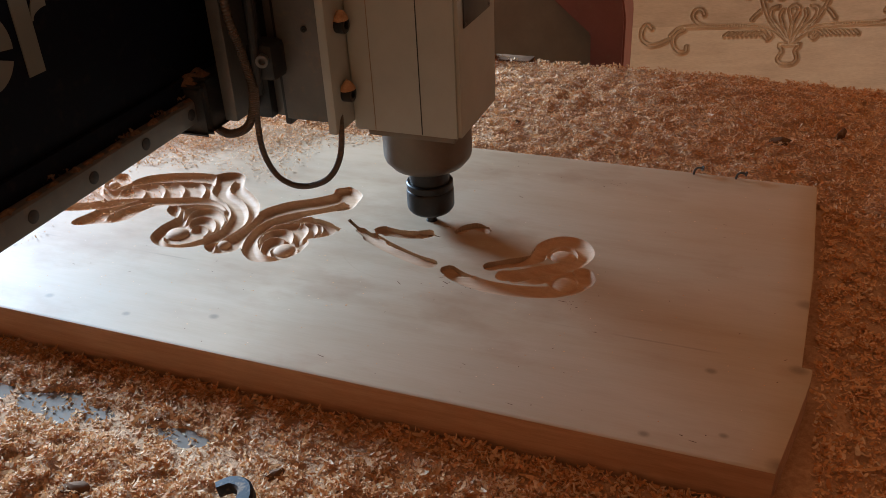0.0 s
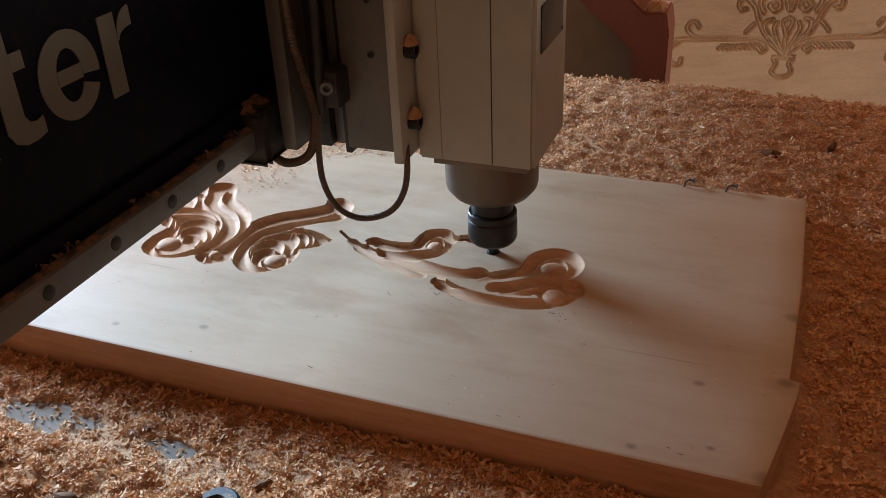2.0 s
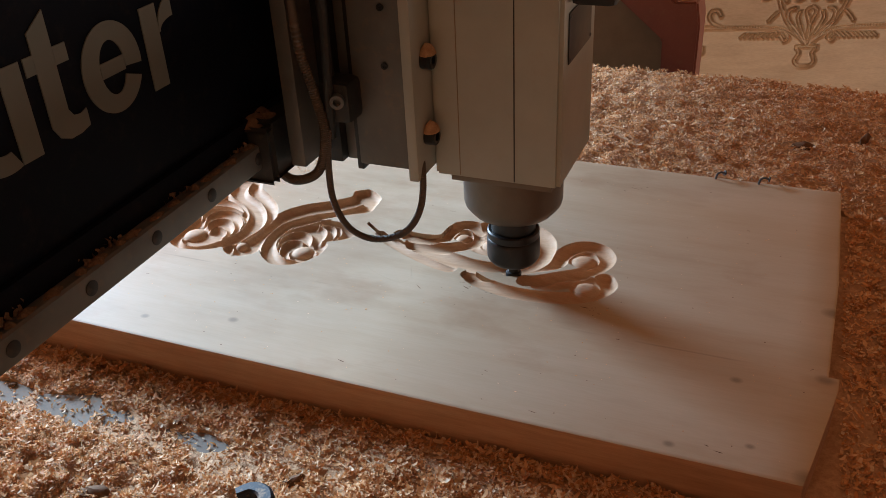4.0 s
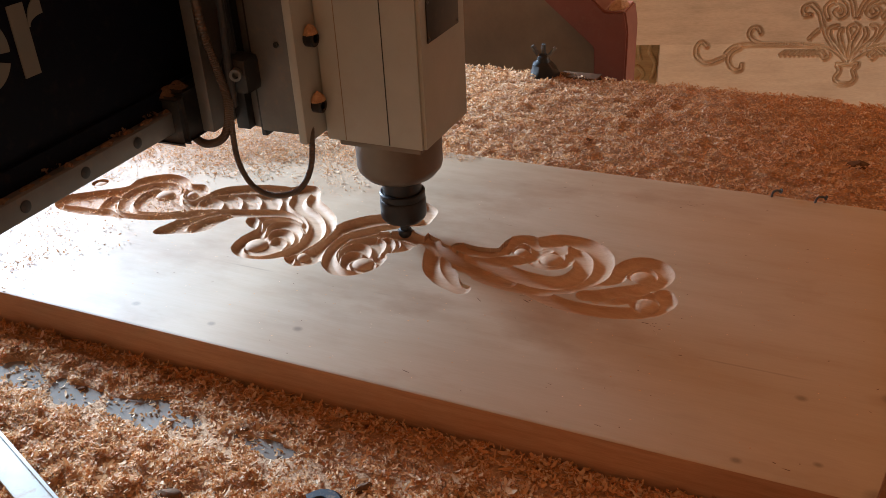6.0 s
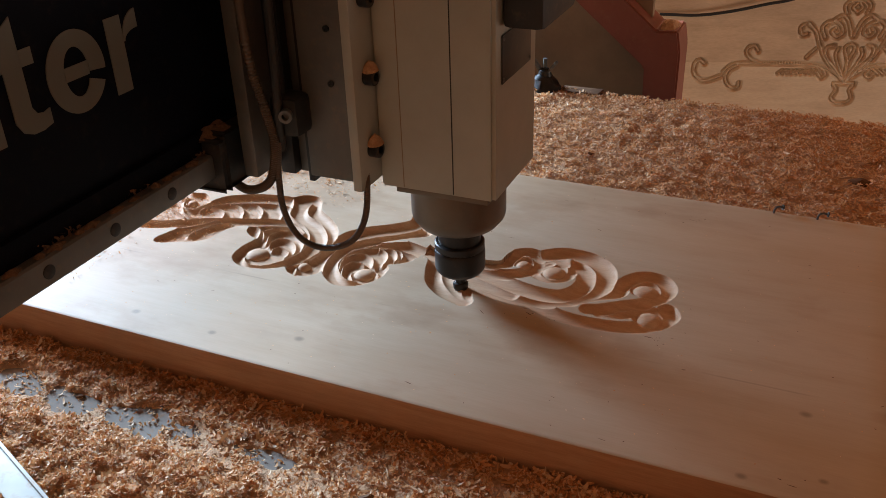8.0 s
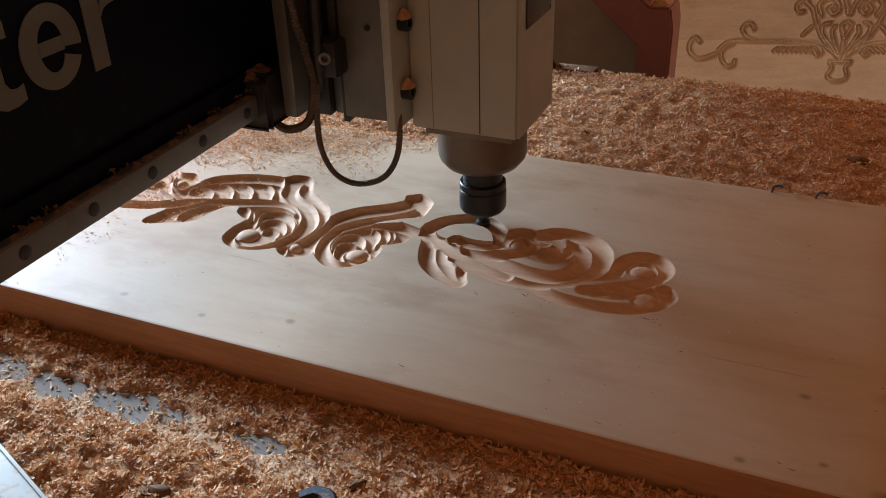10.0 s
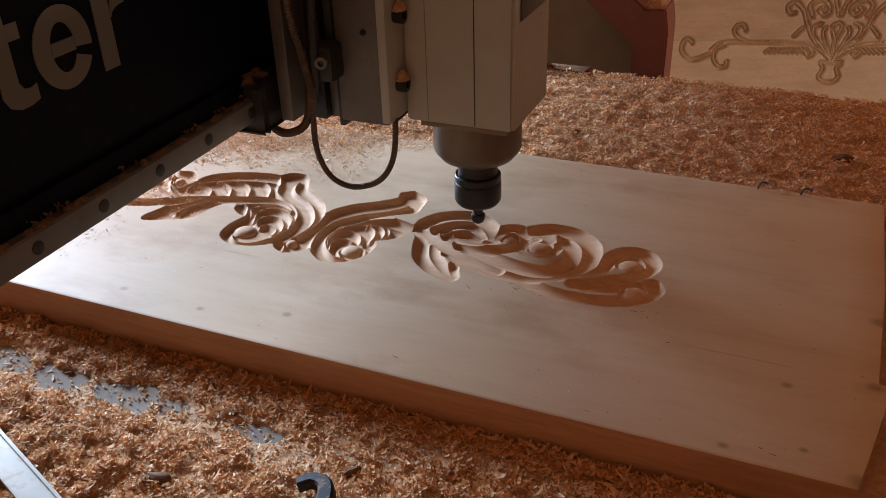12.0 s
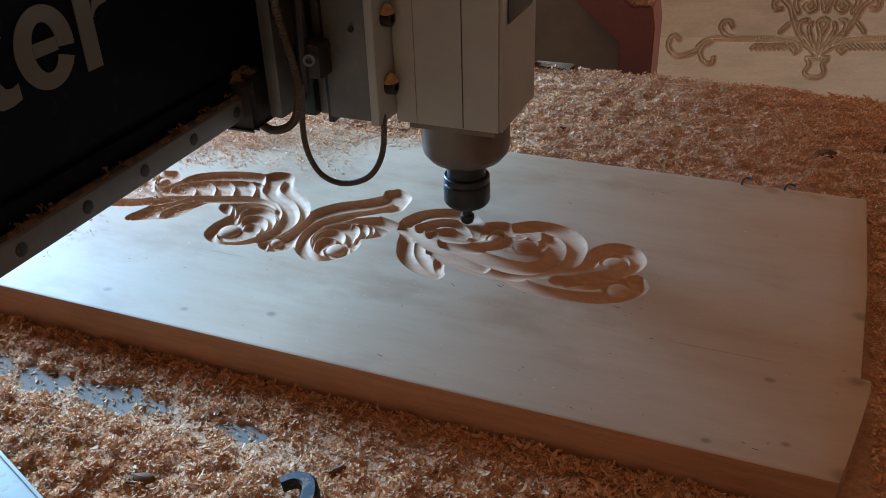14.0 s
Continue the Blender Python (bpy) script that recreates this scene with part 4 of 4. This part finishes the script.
        if DEPTH[i, j] < 0.003 or x > -0.32 or rng.random() > min(0.8, (-0.31 - x) / 0.16):
            return None
        return x, y, TOP - DEPTH[i, j] + rng.uniform(0, 0.002)
    x, y = rng.uniform(-0.78, -0.24), rng.uniform(-0.345, B_N - 0.002)
    want = max((-0.40 - x) / 0.17, min((-0.2 - x) / 0.12, (y + 0.085) / 0.09))
    if rng.random() > np.clip(want, 0, 1) ** 1.3 * (0.25 + 1.2 * max(0, 0.35 + noise.noise((x * 30, y * 30, 1.7)))):
        return None
    ix, jy = np.searchsorted(xs, x), np.searchsorted(ys, y)
    if DEPTH[min(ix, len(xs) - 1), min(jy, len(ys) - 1)] > 0.001:
        return None
    return x, y, TOP + rng.uniform(0, 0.0015)


curls("wood_shavings", 17000, on_board, 6, "loose wood shavings lying on the carved board", 0.55)


def back_drift(rng):
    """The heap creeping over the board's back edge."""
    x, y = rng.uniform(-0.66, -0.16), rng.uniform(-0.08, B_N + 0.003)
    edge = 0.035 - 0.12 * np.clip((-0.2 - x) / 0.2, 0, 1) + 0.03 * noise.noise((x * 22, y * 22, 5.1))
    if y < edge or rng.random() > np.clip((y - edge) / 0.05, 0.06, 1):
        return None
    ix, jy = np.searchsorted(xs, x), np.searchsorted(ys, y)
    if DEPTH[min(ix, len(xs) - 1), min(jy, len(ys) - 1)] > 0.001:
        return None
    return x, y, TOP + rng.uniform(0, 0.006) * np.clip((y - edge) / 0.1, 0, 1)


curls("wood_shavings", 11000, back_drift, 9, "orange shavings drifted over the board's back edge", 0.62)


def crumbs():
    """Tiny specks of dust on the planed face."""
    rng = np.random.default_rng(8)
    verts, faces = [], []
    for _ in range(900):
        x = -0.6 + 0.85 * rng.random() ** 1.7
        y = rng.uniform(-0.335, 0.03)
        ix, jy = np.searchsorted(xs, x), np.searchsorted(ys, y)
        if DEPTH[min(ix, len(xs) - 1), min(jy, len(ys) - 1)] > 0.0001:
            continue
        s, a = rng.uniform(0.0002, 0.0007), rng.uniform(0, 6.28)
        k = len(verts)
        for q in range(4):
            verts.append((x + s * math.cos(a + q * 1.57) * (1.6 if q % 2 else 0.8), y + s * math.sin(a + q * 1.57), TOP + 0.0001))
        verts.append((x, y, TOP + s * 0.3))
        faces += [(k + q, k + (q + 1) % 4, k + 4) for q in range(4)]
    ob = grid_part("wood_crumbs", verts, faces, SHAVING, smooth=False)
    tagged(ob, "tiny specks of wood dust on the planed board", "wood dust", kind="stuff")


crumbs()


def dents():
    """Small dark nicks and scratches in the planed face."""
    rng = np.random.default_rng(21)
    verts, faces = [], []
    spots = [(rng.uniform(-0.5, 0.26), rng.uniform(-0.335, 0.05)) for _ in range(90)]
    spots += [(-0.01 + rng.normal(0, 0.02), -0.203 + rng.normal(0, 0.005)) for _ in range(9)] + [(0.1 + rng.normal(0, 0.006), -0.2 + rng.normal(0, 0.004)) for _ in range(7)]
    spots += [(0.09 + rng.normal(0, 0.012), 0.022 + rng.normal(0, 0.005)) for _ in range(7)]
    for x, y in spots:
        ix, jy = np.searchsorted(xs, x), np.searchsorted(ys, y)
        if DEPTH[min(ix, len(xs) - 1), min(jy, len(ys) - 1)] > 0.0001:
            continue
        long, wide, a = 0.0006 + 0.0035 * rng.random() ** 4, rng.uniform(0.0002, 0.0005), rng.normal(0, 0.5)
        k = len(verts)
        for u, v in ((-1, 0), (-0.3, 0.8), (0.6, 1), (1, 0.1), (0.4, -0.9), (-0.5, -0.7)):
            verts.append((x + u * long * math.cos(a) - v * wide * math.sin(a), y + u * long * math.sin(a) + v * wide * math.cos(a), TOP + 0.00012))
        faces.append([k + q for q in range(5, -1, -1)])
    ob = grid_part("dents", verts, faces, SCRAP, smooth=False)
    tagged(ob, "small dark nicks in the planed board", "nicks", kind="stuff")


dents()

# ---- loose things ----
def bent_nail(x, y, turn):
    t = thing("bent_nail", "small bent steel nail holding the board's edge", "nail", (x, y, TOP), "nails at the board's edge")
    t.rotation_euler = (0, 0, radians(turn))
    part("shank", tube([(0, 0, -0.004), (0.0005, 0, 0.002), (0.002, 0.0005, 0.0052), (0.0055, 0.001, 0.0062), (0.0095, 0.0014, 0.005)], 0.0011, 6, 8), ZINC, t)
    part("head", lathe([(0.0, 0.0), (0.0026, 0.0), (0.0026, 0.001), (0.0, 0.0012)], pose(0.0096, 0.0014, 0.005, 0, 105, 0), 12), ZINC, t)


bent_nail(0.158, 0.060, 30)
bent_nail(0.199, 0.060, 15)


def screw_clamp():
    """Dark hold-down clamp with a wing nut on the bed's far edge."""
    t = thing("hold_down_clamp", "dark steel hold-down clamp with a zinc wing nut, dusted with shavings", "clamp", (-0.185, 0.383, BED_Z + 0.006))
    bm = bmesh.new()
    n = 12
    prof = [(0.0, 0.026, 0.030), (0.012, 0.026, 0.028), (0.024, 0.022, 0.024), (0.034, 0.014, 0.018), (0.038, 0.008, 0.010)]
    rings = [[bm.verts.new((rx * math.cos(2 * math.pi * k / n), ry * math.sin(2 * math.pi * k / n), z)) for k in range(n)] for z, rx, ry in prof]
    for a, b in zip(rings, rings[1:]):
        for k in range(n):
            bm.faces.new((a[k], a[(k + 1) % n], b[(k + 1) % n], b[k]))
    bm.faces.new(rings[0][::-1]), bm.faces.new(rings[-1])
    for v in bm.verts:
        v.co *= 1 + 0.28 * noise.noise((v.co.x * 70, v.co.y * 70, v.co.z * 70 + 3))
    part("foot", bm, DARK, t, "dark cast clamp foot")
    part("dust_heap", heap_mesh(0.006, -0.022, 0.003, 0.026, 0.012, 0.012), DUST, t, "orange dust heaped on the clamp")
    part("stud", lathe([(0.0, 0.03), (0.003, 0.03), (0.003, 0.064), (0.0, 0.064)], None, 12), ZINC, t, "zinc threaded stud")
    part("nut", lathe([(0.0, 0.039), (0.010, 0.039), (0.0085, 0.047), (0.005, 0.05), (0.0, 0.05)], None, 16), DARK, t, "dark nut")
    for s in (-1, 1):
        part("wing", box(-0.0022, 0.0022, -0.004, 0.004, 0, 0.018, 0.001, m=pose(s * 0.006, 0, 0.046, 0, s * 38, 0)), ZINC, t, "zinc wing")


screw_clamp()
strip = tagged(part("wood_offcut", box(-0.03, 0.03, -0.011, 0.011, 0, 0.008, 0.001), SCRAP), "short brown wooden offcut beside the clamp", "wood offcut")
strip.matrix_basis = pose(-0.133, 0.391, BED_Z + 0.019, 2, -3, -8)


TOOLSTEEL = painted("dusty_pale_steel", (0.5, 0.48, 0.43), 0.6, 0.75, 0.2, 0.8)


def spanner():
    """Open-ended spanner lying on the shavings."""
    t = thing("spanner", "zinc-plated flat spanner lying on wood shavings", "spanner", (-0.277, -0.505, 0.006))
    t.rotation_euler = (radians(4), radians(2), radians(-21))
    bm = box(-0.14, 0.14, -0.0105, 0.0105, -0.003, 0.003, 0.0015)
    part("handle", bm, TOOLSTEEL, t, "scratched flat zinc handle")
    part("handle_rib", box(-0.135, 0.135, 0.0078, 0.0104, 0.0031, 0.0042, 0.0004), TOOLSTEEL, t)
    part("jaw", lathe([(0.0, -0.0035), (0.0185, -0.0035), (0.0195, -0.002), (0.0195, 0.002), (0.0185, 0.0035), (0.0, 0.0035)], pose(-0.152, 0.0, 0, 0, 0, 0), 28), TOOLSTEEL, t, "rounded zinc spanner end")


spanner()


def hook_piece():
    """Blue-grey hooked metal piece half buried in the shavings."""
    bm = bmesh.new()
    c = spline([(-0.016, 0.004, 0.0), (-0.009, 0.012, 0.0), (0.002, 0.012, 0.0), (0.010, 0.003, 0.0), (0.015, -0.012, 0.0), (0.019, -0.03, 0.0)], 8)
    w = np.linspace(0.0036, 0.0072, len(c))
    rings = []
    for i, p in enumerate(c):
        d = c[min(i + 1, len(c) - 1)] - c[max(i - 1, 0)]
        d /= np.linalg.norm(d)
        nrm = np.array((-d[1], d[0], 0))
        rings.append([bm.verts.new(p + nrm * a * w[i] + np.array((0, 0, b))) for a, b in ((-1, -0.004), (1, -0.004), (1, 0.003), (0.7, 0.0045), (-0.7, 0.0045), (-1, 0.003))])
    for a, b in zip(rings, rings[1:]):
        for k in range(6):
            bm.faces.new((a[k], a[(k + 1) % 6], b[(k + 1) % 6], b[k]))
    bm.faces.new(rings[0][::-1]), bm.faces.new(rings[-1])
    bmesh.ops.recalc_face_normals(bm, faces=bm.faces[:])
    ob = part("metal_hook", bm, BLUE)
    ob.matrix_basis = pose(-0.066, -0.456, 0.008, 6, -5, -12)
    tagged(ob, "blue-grey hooked metal clamp jaw on the shavings", "metal hook")


hook_piece()

def bark_chip(x, y, size, turn, tall=0.45):
    """Dark lumpy chip of bark among the shavings."""
    bm = bmesh.new()
    bmesh.ops.create_icosphere(bm, subdivisions=2, radius=1.0)
    for v in bm.verts:
        k = 1 + 0.45 * noise.noise((v.co.x * 1.7 + x * 90, v.co.y * 1.7 + y * 90, v.co.z * 1.7))
        v.co = Vector((v.co.x * k * size, v.co.y * k * size * 0.45, v.co.z * k * size * tall))
    ob = part("bark_chip", bm, SCRAP)
    ob.matrix_basis = pose(x, y, BED_Z + max(rise(x, y), 0.0) + size * tall * 0.5, 8, -6, turn)
    tagged(ob, "dark brown chip of bark lying among the shavings", "bark chip", "bark chips in the shavings")


for chip in ((-0.176, -0.475, 0.012, 12, 0.28), (-0.059, -0.417, 0.008, 40, 0.4), (0.299, 0.226, 0.010, 75, 0.9), (-0.061, 0.167, 0.0055, 20), (0.069, 0.23, 0.004, 0), (0.236, 0.186, 0.012, 5), (-0.173, -0.391, 0.004, 10), (-0.331, -0.395, 0.004, 30)):
    bark_chip(*chip)

# ---- things behind the bed ----
def back_panel():
    """Pale carved headboard panel of two glued planks, leaning behind the machine."""
    t = thing("carved_panel", "pale wooden panel carved with a vase and scrolling stems", "carved panel", (0, 2.0, 0))
    t.rotation_euler = (0, 0, math.atan(0.3))
    cuts = []

    def motif(radius, *points):
        """One line of the relief and its mirror image about the vase."""
        for s in (1, -1):
            p = [(s * x / 1000 + 0.2505, z / 1000) for x, z in points]
            cuts.append((radius / 1000, spline(p, 12)))

    motif(7, (-421, -412), (-437, -401), (-449, -416), (-448, -443), (-427, -464), (-398, -462), (-361, -446))
    motif(6.5, (-362, -437), (-339, -415), (-306, -408), (-239, -409), (-140, -410), (-72, -418), (-27, -444), (-3, -466))
    motif(6.5, (-322, -418), (-345, -433), (-352, -460), (-335, -487), (-313, -487), (-310, -472))
    motif(6.5, (-266, -372), (-275, -358), (-291, -358), (-299, -376), (-286, -397), (-265, -407))
    motif(6, (-82, -440), (-70, -454), (-58, -445), (-66, -434))
    motif(6, (-29, -478), (-20, -493), (-29, -517), (-16, -533), (12, -534))
    motif(5.5, (-30, -471), (1, -471))
    motif(6.5, (-4, -462), (-39, -422), (-66, -387), (-66, -361), (-49, -354))
    motif(6, (-5, -458), (-25, -416), (-38, -383), (-33, -364))
    motif(6.5, (-1, -458), (-0, -409), (-14, -364), (0, -350))
    motif(7, (-78, -330), (-89, -301), (-70, -282), (-41, -292), (-30, -316), (-46, -328), (-61, -314), (-52, -304))
    motif(6.5, (-107, -313), (-131, -289), (-151, -299), (-147, -321), (-131, -320))
    motif(6.5, (-132, -292), (-107, -313), (-90, -352), (-66, -399), (-27, -444))
    motif(6, (-123, -392), (-112, -378), (-98, -364))
    motif(6.5, (-61, -279), (-39, -265), (-18, -284), (-4, -326))
    motif(6.5, (-28, -259), (-35, -237), (-20, -222), (2, -222))
    motif(6, (-1, -255), (-13, -242), (-3, -229))
    for k in range(9):
        motif(5, (-200 + 13.5 * k, -441), (-188 + 13.5 * k, -431))
    step = 0.0028
    gu, gz = np.meshgrid(np.arange(-0.225, 0.735, step), -0.4055 + step * np.arange(-55, 77), indexing="ij")
    depth = np.zeros_like(gu)
    near = np.full_like(gu, 9.0)
    for r, c in cuts:
        m = (gu > c[:, 0].min() - 2 * r) & (gu < c[:, 0].max() + 2 * r) & (gz > c[:, 1].min() - 2 * r) & (gz < c[:, 1].max() + 2 * r)
        d = np.sqrt(((gu[m][:, None] - c[None, :, 0]) ** 2 + (gz[m][:, None] - c[None, :, 1]) ** 2).min(1)) / r
        near[m] = np.minimum(near[m], d)
    depth = np.where(near < 1.6, 0.0115 * np.sin(np.pi * np.clip(near / 1.6, 0, 1)) ** 1.3, 0)
    nu, nz = gu.shape
    i, j = np.meshgrid(np.arange(nu - 1), np.arange(nz - 1), indexing="ij")
    low = gz[0, j.ravel()] + step / 2 < -0.4055
    a = (i * nz + j).ravel()
    quads = np.stack([a, a + nz, a + nz + 1, a + 1], 1)
    verts = np.stack([gu, depth, gz], -1).reshape(-1, 3)
    for name, mat, pick, z0, z1, u0, label in (("lower_plank", PANEL, low, -0.86, -0.4055, -0.31, "pale lower plank"), ("upper_plank", PANEL_B, ~low, -0.4055, 0.2, -0.425, "tan upper plank")):
        q = quads[pick]
        used = np.unique(q)
        back = np.full(len(verts), 0)
        back[used] = np.arange(len(used))
        own = verts[used]
        zlo, zhi = own[:, 2].min(), own[:, 2].max()
        vs, fs = own.tolist(), back[q].tolist()
        for x0, x1, a0, a1 in ((u0, gu[0, 0], z0, z1), (gu[-1, 0], 1.3, z0, z1), (gu[0, 0], gu[-1, 0], z0, zlo), (gu[0, 0], gu[-1, 0], zhi, z1)):
            if a1 - a0 > 0.0002:
                k = len(vs)
                vs += [(x0, 0, a0), (x1, 0, a0), (x1, 0, a1), (x0, 0, a1)]
                fs.append((k, k + 1, k + 2, k + 3))
        k = len(vs)
        vs += [(x, y, z) for x, z in ((u0, z0), (1.3, z0), (1.3, z1), (u0, z1)) for y in (0.0119, 0.026)]
        fs += [(k + 1, k + 7, k + 5, k + 3), (k, k + 1, k + 3, k + 2), (k + 4, k + 5, k + 7, k + 6), (k, k + 6, k + 7, k + 1)]
        grid_part(name, vs, fs, mat, t, label)


back_panel()


def leaning_panel(name, x0, x1, z1, y, mat, label, waves):
    """A panel with a few raised scrolls, standing behind the pale one."""
    t = thing(name, label, "carved panel", (0, y, 0))
    t.rotation_euler = (0, 0, math.atan(0.3))
    part("board", box(x0, x1, 0, 0.022, FLOOR_Z, z1, 0.001), mat, t)
    for pts in waves:
        part("scroll", tube([(u, -0.001, z) for u, z in pts], 0.0075, 8, 8), mat, t, "carved scroll")


leaning_panel("yellow_panel", -0.75, -0.1, -0.30, 2.05, PANEL_Y, "yellowish carved wooden panel behind the pale one", (
    [(-0.43, -0.40), (-0.43, -0.47), (-0.42, -0.52), (-0.39, -0.54), (-0.365, -0.515), (-0.385, -0.49), (-0.40, -0.51)],
    [(-0.41, -0.40), (-0.41, -0.45), (-0.405, -0.48)], [(-0.385, -0.40), (-0.385, -0.44), (-0.375, -0.47)],
    [(-0.34, -0.40), (-0.35, -0.44), (-0.33, -0.48), (-0.34, -0.53)]))
leaning_panel("dark_yellow_panel", -0.9, -0.3, 0.3, 2.2, PANEL_Y, "old yellowish wooden panel with carved scrolls", (
    [(-0.62, -0.2), (-0.60, -0.24), (-0.56, -0.25), (-0.54, -0.22), (-0.57, -0.2)], [(-0.53, -0.2), (-0.52, -0.25), (-0.49, -0.27), (-0.48, -0.23)],
    [(-0.66, -0.2), (-0.65, -0.26), (-0.6, -0.28), (-0.52, -0.28)]))

hose = tagged(part("black_cable", tube([(u, -0.02, z) for u, z in ((-0.32, -0.254), (-0.207, -0.257), (-0.109, -0.245), (-0.015, -0.225), (0.063, -0.209), (0.2, -0.16), (0.4, -0.05))], 0.0045, 10, 8), RUBBER), "thin black cable hanging before the carved panel", "cable")
hose.matrix_basis = pose(0, 2.0, 0, 0, 0, math.degrees(math.atan(0.3)))


def rail_litter():
    """Shavings caught on the ledge above the guide rail."""
    rng = np.random.default_rng(12)
    bm = bmesh.new()
    for _ in range(420):
        y = rng.uniform(-0.62, -0.12)
        if noise.noise((y * 26, 0, 8)) < 0.05:
            continue
        s = rng.uniform(0.0015, 0.0045) * (0.5 + 0.8 * max(0, noise.noise((y * 40, 0, 3))))
        m = pose(RAIL_X - 0.004 - 0.006 * rng.random(), y, 0.1765 + 0.004 * rng.random(), *(rng.uniform(0, 360, 3)))
        vs = [bm.verts.new(m @ Vector(v)) for v in ((-s, -s * 0.4, 0), (0, -s * 0.5, s * 0.5), (s, -s * 0.3, 0), (s, s * 0.4, 0), (0, s * 0.5, s * 0.6), (-s, s * 0.3, 0))]
        bm.faces.new((vs[0], vs[1], vs[4], vs[5])), bm.faces.new((vs[1], vs[2], vs[3], vs[4]))
    ob = part("rail_shavings", bm, CAKED, gantry, "brown shavings caught on the rail ledge")
    tagged(ob, kind="stuff")


rail_litter()


def rail_dust():
    """Low drifts of dust on the rail ledge and round the bearing block."""
    rng = np.random.default_rng(31)
    y = -0.62
    while y < -0.1:
        ry = rng.uniform(0.004, 0.012)
        part("dust_drift", heap_mesh(RAIL_X - 0.0045, y, 0.1762, 0.004, ry, rng.uniform(0.0008, 0.0022)), CAKED, gantry)
        y += ry * rng.uniform(1.3, 3.2)
    for dx, dy, dz, r in ((-0.166, -0.102, 0.1895, 0.010), (-0.170, -0.088, 0.1895, 0.009), (-0.160, -0.092, 0.1895, 0.007)):
        part("dust_drift", heap_mesh(dx, dy, dz, r, r * 1.3, r * 0.5), CAKED, carriage, "brown dust caked on the bearing block")


rail_dust()


# ---- motion ----
TOOL = [
    (0, -63.3, -102.6, -1.9), (0.2, -49, -108, -1.6), (0.4, -36.6, -106.3, -1.3), (0.5, -39, -107.5, -1.2), (0.6, -42.6, -118.5, -1.4), (0.8, -59, -131.3, -1.7),
    (1, -79.3, -133.2, -2.1), (1.2, -71.9, -141.5, -1.8), (1.4, -45.5, -146.8, -1.5), (1.5, -32.7, -149.4, -1.3), (1.6, -18.5, -154.8, -1.2), (1.8, 4.9, -147.7, -1.1),
    (2, 12.3, -120.6, -1), (2.2, -1.2, -98.4, -1.4), (2.4, -10.6, -98.2, -1.8), (2.5, -9.3, -103.2, -2), (2.6, -9.2, -111.9, -2), (2.8, -25.1, -117.4, -2),
    (3, -38.9, -103.9, -2), (3.1, -35.5, -94, -1.4), (3.2, -32.1, -84.2, -0.8), (3.45, 3, -94, -0.5), (3.7, 33, -122, -0.4), (3.95, 24, -158, -0.3),
    (4.2, -5, -180, -0.3), (4.5, -57, -177, -0.2), (4.75, -112, -140, -0.1), (4.95, -120, -152, -0), (5.1, -118, -170, 0), (5.3, -114.1, -180.9, 0),
    (5.5, -119.4, -162.5, 1.3), (5.6, -121, -153.3, 1.1), (5.9, -150.5, -125.9, 0.7), (6, -163, -122.8, 0.5), (6.2, -188.2, -123.4, 0.7), (6.4, -199.3, -127, 1),
    (6.5, -195.4, -125.3, 1.1), (6.6, -183.4, -123.5, 1.3), (6.8, -156.3, -128.9, 1.6), (7, -134.2, -135.4, 2), (7.2, -117.6, -160.8, 2), (7.4, -109, -174.2, 2.1),
    (7.5, -101.2, -183.3, 2.1), (7.6, -89.1, -191.1, 2), (7.8, -78, -193.6, 1.7), (8, -83.9, -178.1, 1.4), (8.2, -87, -159, 1.6), (8.3, -87.5, -155.5, 3.3),
    (8.4, -88, -152, 5), (8.5, -88.1, -152.1, 8.4), (8.6, -89.7, -148.1, 9.6), (8.8, -96.9, -134.2, 9.8), (9, -99.1, -127.2, 9.8), (9.1, -101.1, -122.4, 6),
    (9.2, -103.1, -117.7, -0.5), (9.4, -129, -122, 0), (9.65, -119, -106, -0.2), (9.95, -97, -94, -0.3), (10.25, -68, -103, -0.5), (10.5, -112, -128, -0.7),
    (10.75, -96, -113, -0.8), (11, -72, -122, -1), (11.3, -89.8, -118, -2.5), (11.5, -98.9, -123.5, -1), (11.7, -115.6, -114.2, 0), (11.8, -105, -110, 3),
    (11.9, -94.3, -105.8, 8), (12, -82.2, -105.1, 9.9), (12.1, -77.3, -104.1, 9.6), (12.2, -72.3, -103, 9.2), (12.3, -75.2, -101.1, 5), (12.4, -78.1, -99.2, 1),
    (12.5, -81, -97.3, -1.3), (12.75, -103.7, -95.6, -1.6), (13, -130.3, -104.9, -1.8), (13.1, -129.5, -107.7, -1.8), (13.25, -119.9, -96, -1.9), (13.5, -107.4, -86.2, -1.9),
    (13.75, -90.6, -90.6, -0.5), (13.9, -84, -96.3, 2), (14, -79.7, -100, 4.5),
]


def motions():
    walk(gantry, [(t, pose(x / 1000, 0, 0)) for t, x, y, z in TOOL])
    walk(carriage, [(t, pose(0, y / 1000, 0)) for t, x, y, z in TOOL])
    walk(head, [(t, pose(0, y / 1000, z / 1000)) for t, x, y, z in TOOL])
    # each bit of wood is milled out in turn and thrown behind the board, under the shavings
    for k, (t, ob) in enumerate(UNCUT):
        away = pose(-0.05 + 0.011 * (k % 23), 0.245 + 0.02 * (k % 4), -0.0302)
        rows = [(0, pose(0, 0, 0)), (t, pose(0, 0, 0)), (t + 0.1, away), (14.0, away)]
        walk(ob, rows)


motions()
